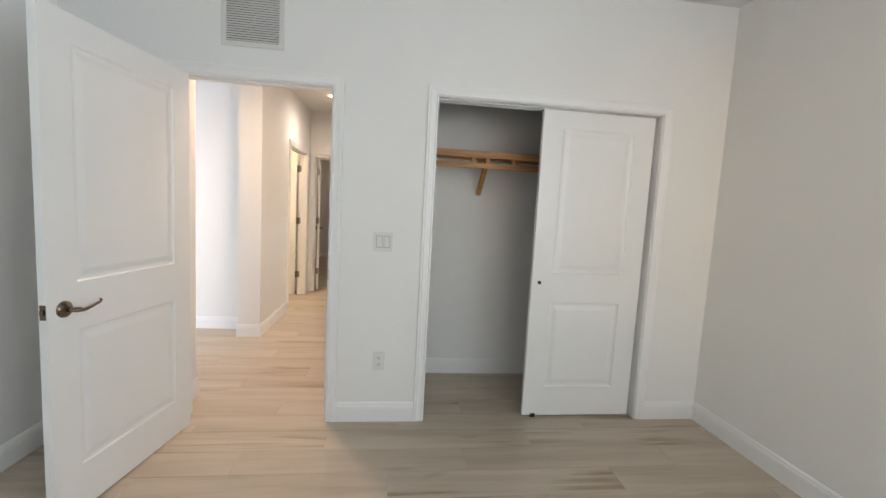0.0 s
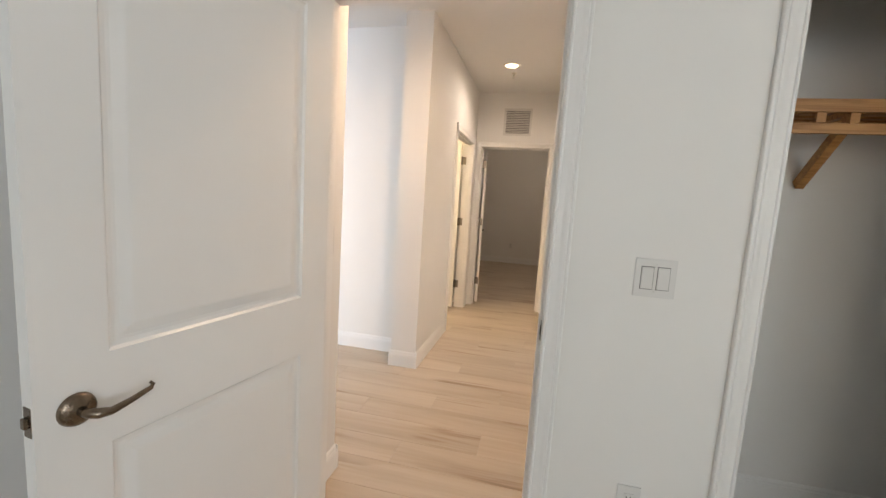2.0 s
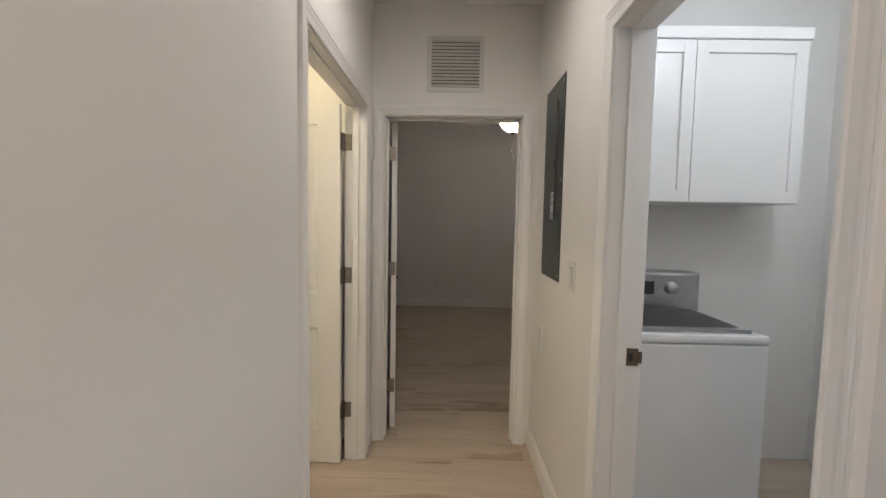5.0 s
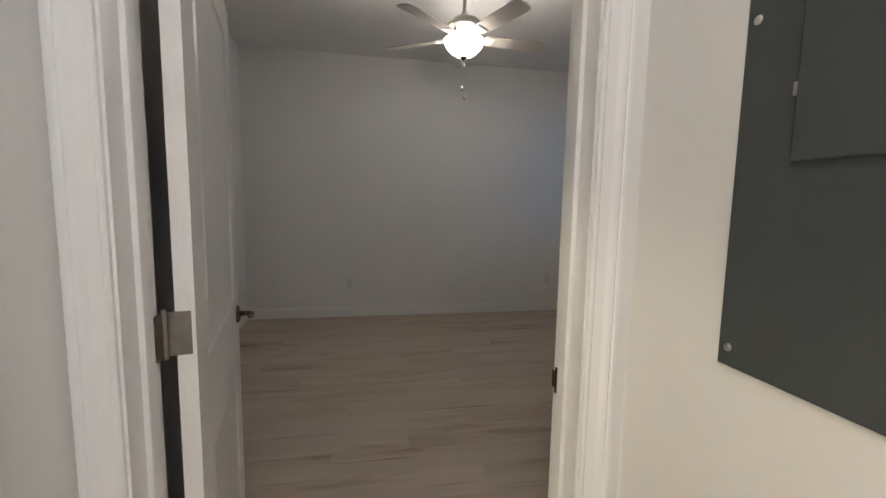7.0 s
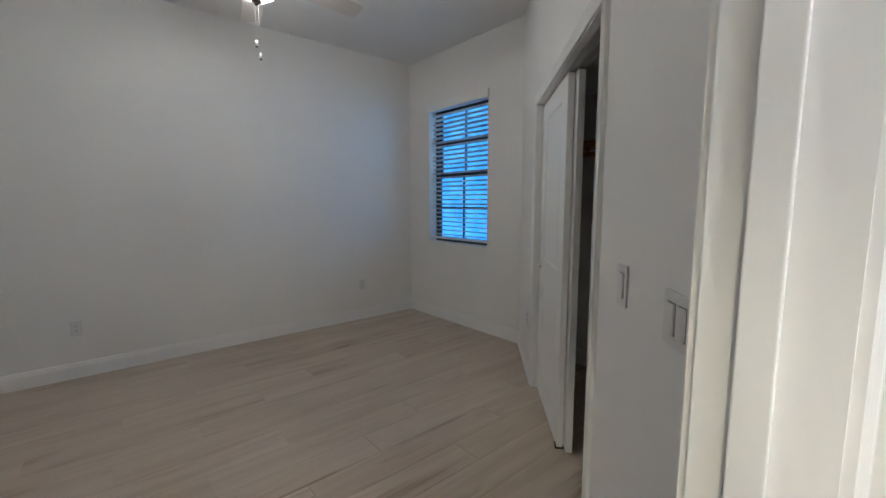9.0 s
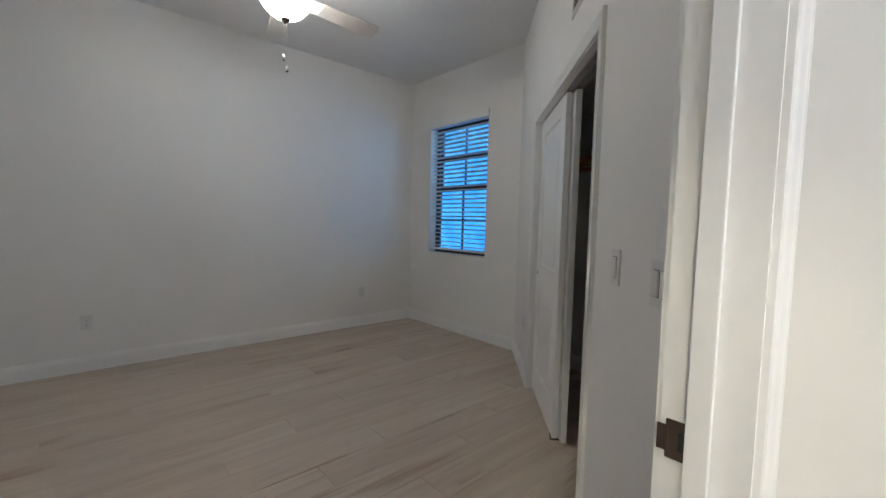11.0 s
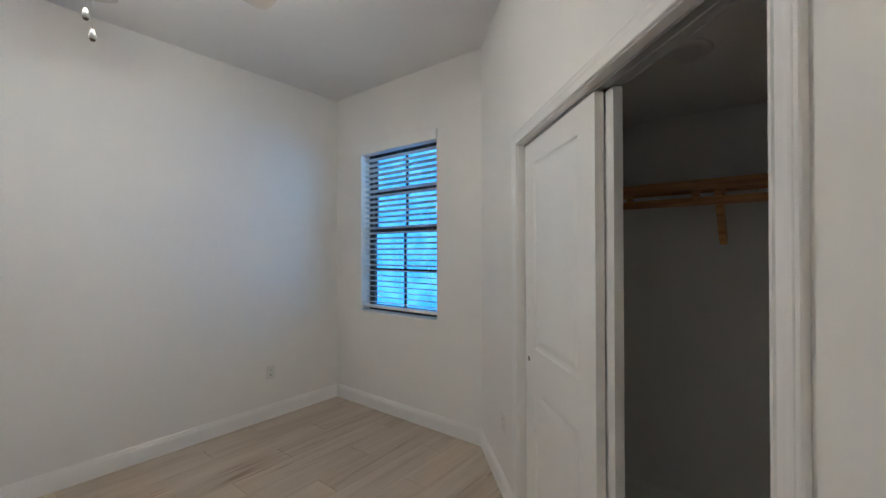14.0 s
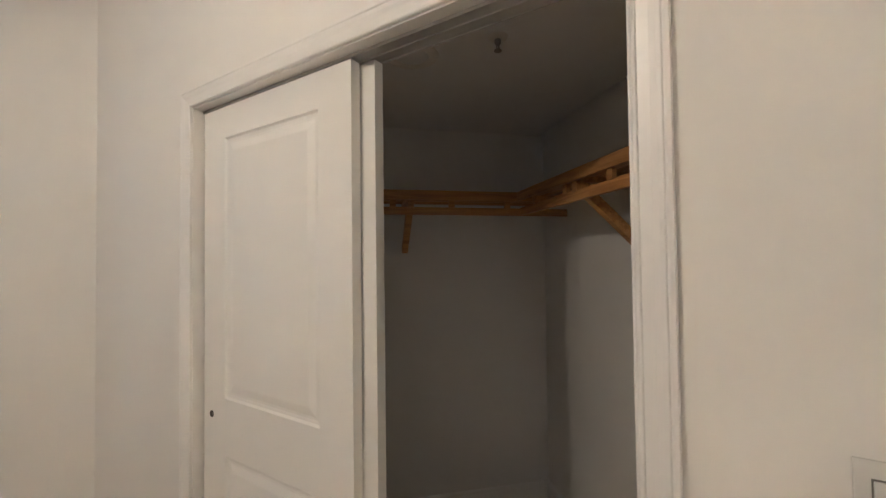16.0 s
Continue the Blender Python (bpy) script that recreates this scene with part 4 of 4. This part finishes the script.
cl = empty("ceiling_light", pose(1.58, 8.00, 2.215), "round white flush closet ceiling light, unlit", "ceiling light")
part("trim_ring", lathe([(0.062, -0.004), (0.070, -0.012), (0.090, -0.010), (0.100, -0.003), (0.100, 0)], 40), FANWHITE, cl)
part("lens", lathe([(0, -0.010), (0.045, -0.009), (0.063, -0.004)], 36), PLASTIC, cl)
sp = empty("sprinkler_head", pose(1.40, 7.732, 2.215), "small pendent fire sprinkler on the closet ceiling", "sprinkler", "fire sprinklers")
part("escutcheon", lathe([(0, -0.010), (0.020, -0.009), (0.032, -0.004), (0.034, 0)], 28), FANWHITE, sp)
part("body", lathe([(0.011, -0.008), (0.011, -0.022), (0.006, -0.028), (0, -0.028)], 16), SATIN, sp)
bm = bmesh.new()
for k in (-1, 1):
    add_box(bm, k * 0.010 - 0.002, k * 0.010 + 0.002, -0.002, 0.002, -0.046, -0.020)
part("frame_arms", bm, SATIN, sp)
part("deflector", lathe([(0, -0.050), (0.013, -0.049), (0.013, -0.046), (0, -0.045)], 16), SATIN, sp)

# ---- outside the second bedroom's window: hazy blue sky and distance ----
sky_m = bpy.data.materials.new("distance")
sky_m.use_nodes = True
n, l = sky_m.node_tree.nodes, sky_m.node_tree.links
n.remove(n["Principled BSDF"])
em = n.new("ShaderNodeEmission")
co, nz, cr = n.new("ShaderNodeTexCoord"), n.new("ShaderNodeTexNoise"), n.new("ShaderNodeValToRGB")
nz.inputs["Scale"].default_value, nz.inputs["Detail"].default_value = 0.28, 4
l.new(co.outputs["Object"], nz.inputs["Vector"])
l.new(nz.outputs["Fac"], cr.inputs[0])
cr.color_ramp.elements[0].position, cr.color_ramp.elements[0].color = 0.35, (0.085, 0.29, 0.66, 1)
cr.color_ramp.elements[1].position, cr.color_ramp.elements[1].color = 0.65, (0.155, 0.42, 0.80, 1)
l.new(cr.outputs[0], em.inputs["Color"])
em.inputs["Strength"].default_value = 1.15
l.new(em.outputs[0], n["Material Output"].inputs["Surface"])
ob = link("backdrop", boxm(60, 60.1, -60, 90, -20, 60), sky_m)
tagged(ob, "pale blue hazy sky and distance", "sky", kind="structure")
# ---- floor planks ----
PL, PWD, GAP = 1.2, 0.2, 0.0016
PLANK_SHAPES = {}


def plank_mesh(ln):
    if ln in PLANK_SHAPES:
        return PLANK_SHAPES[ln]
    bm = boxm(-ln / 2 + GAP / 2, ln / 2 - GAP / 2, -PWD / 2 + GAP / 2, PWD / 2 - GAP / 2, -0.008, 0.0)
    bmesh.ops.bevel(bm, geom=[e for e in bm.edges if all(v.co.z > -0.001 for v in e.verts)], offset=0.0007, segments=1, affect="EDGES")
    me = bpy.data.meshes.new("plank")
    bm.to_mesh(me)
    bm.free()
    me.materials.append(PLANK)
    PLANK_SHAPES[ln] = me
    return me


row = 0
y = -1.97
while y < 11.2:
    x = -6.6 + (row * 0.42) % PL - PL
    # the living room reaches further west than the bedrooms
    west, east = (-5.1 if 3.2 < y < 5.0 else -2.4), X_E2 + 0.03
    while x < east:
        a, b = max(x, west), min(x + PL, east)
        if b - a > 0.04:
            ob = new("plank", plank_mesh(round(b - a, 3)))
            ob.location = ((a + b) / 2, y + PWD / 2, 0)
            ob.parent = floor
        x += PL
    y += PWD
    row += 1
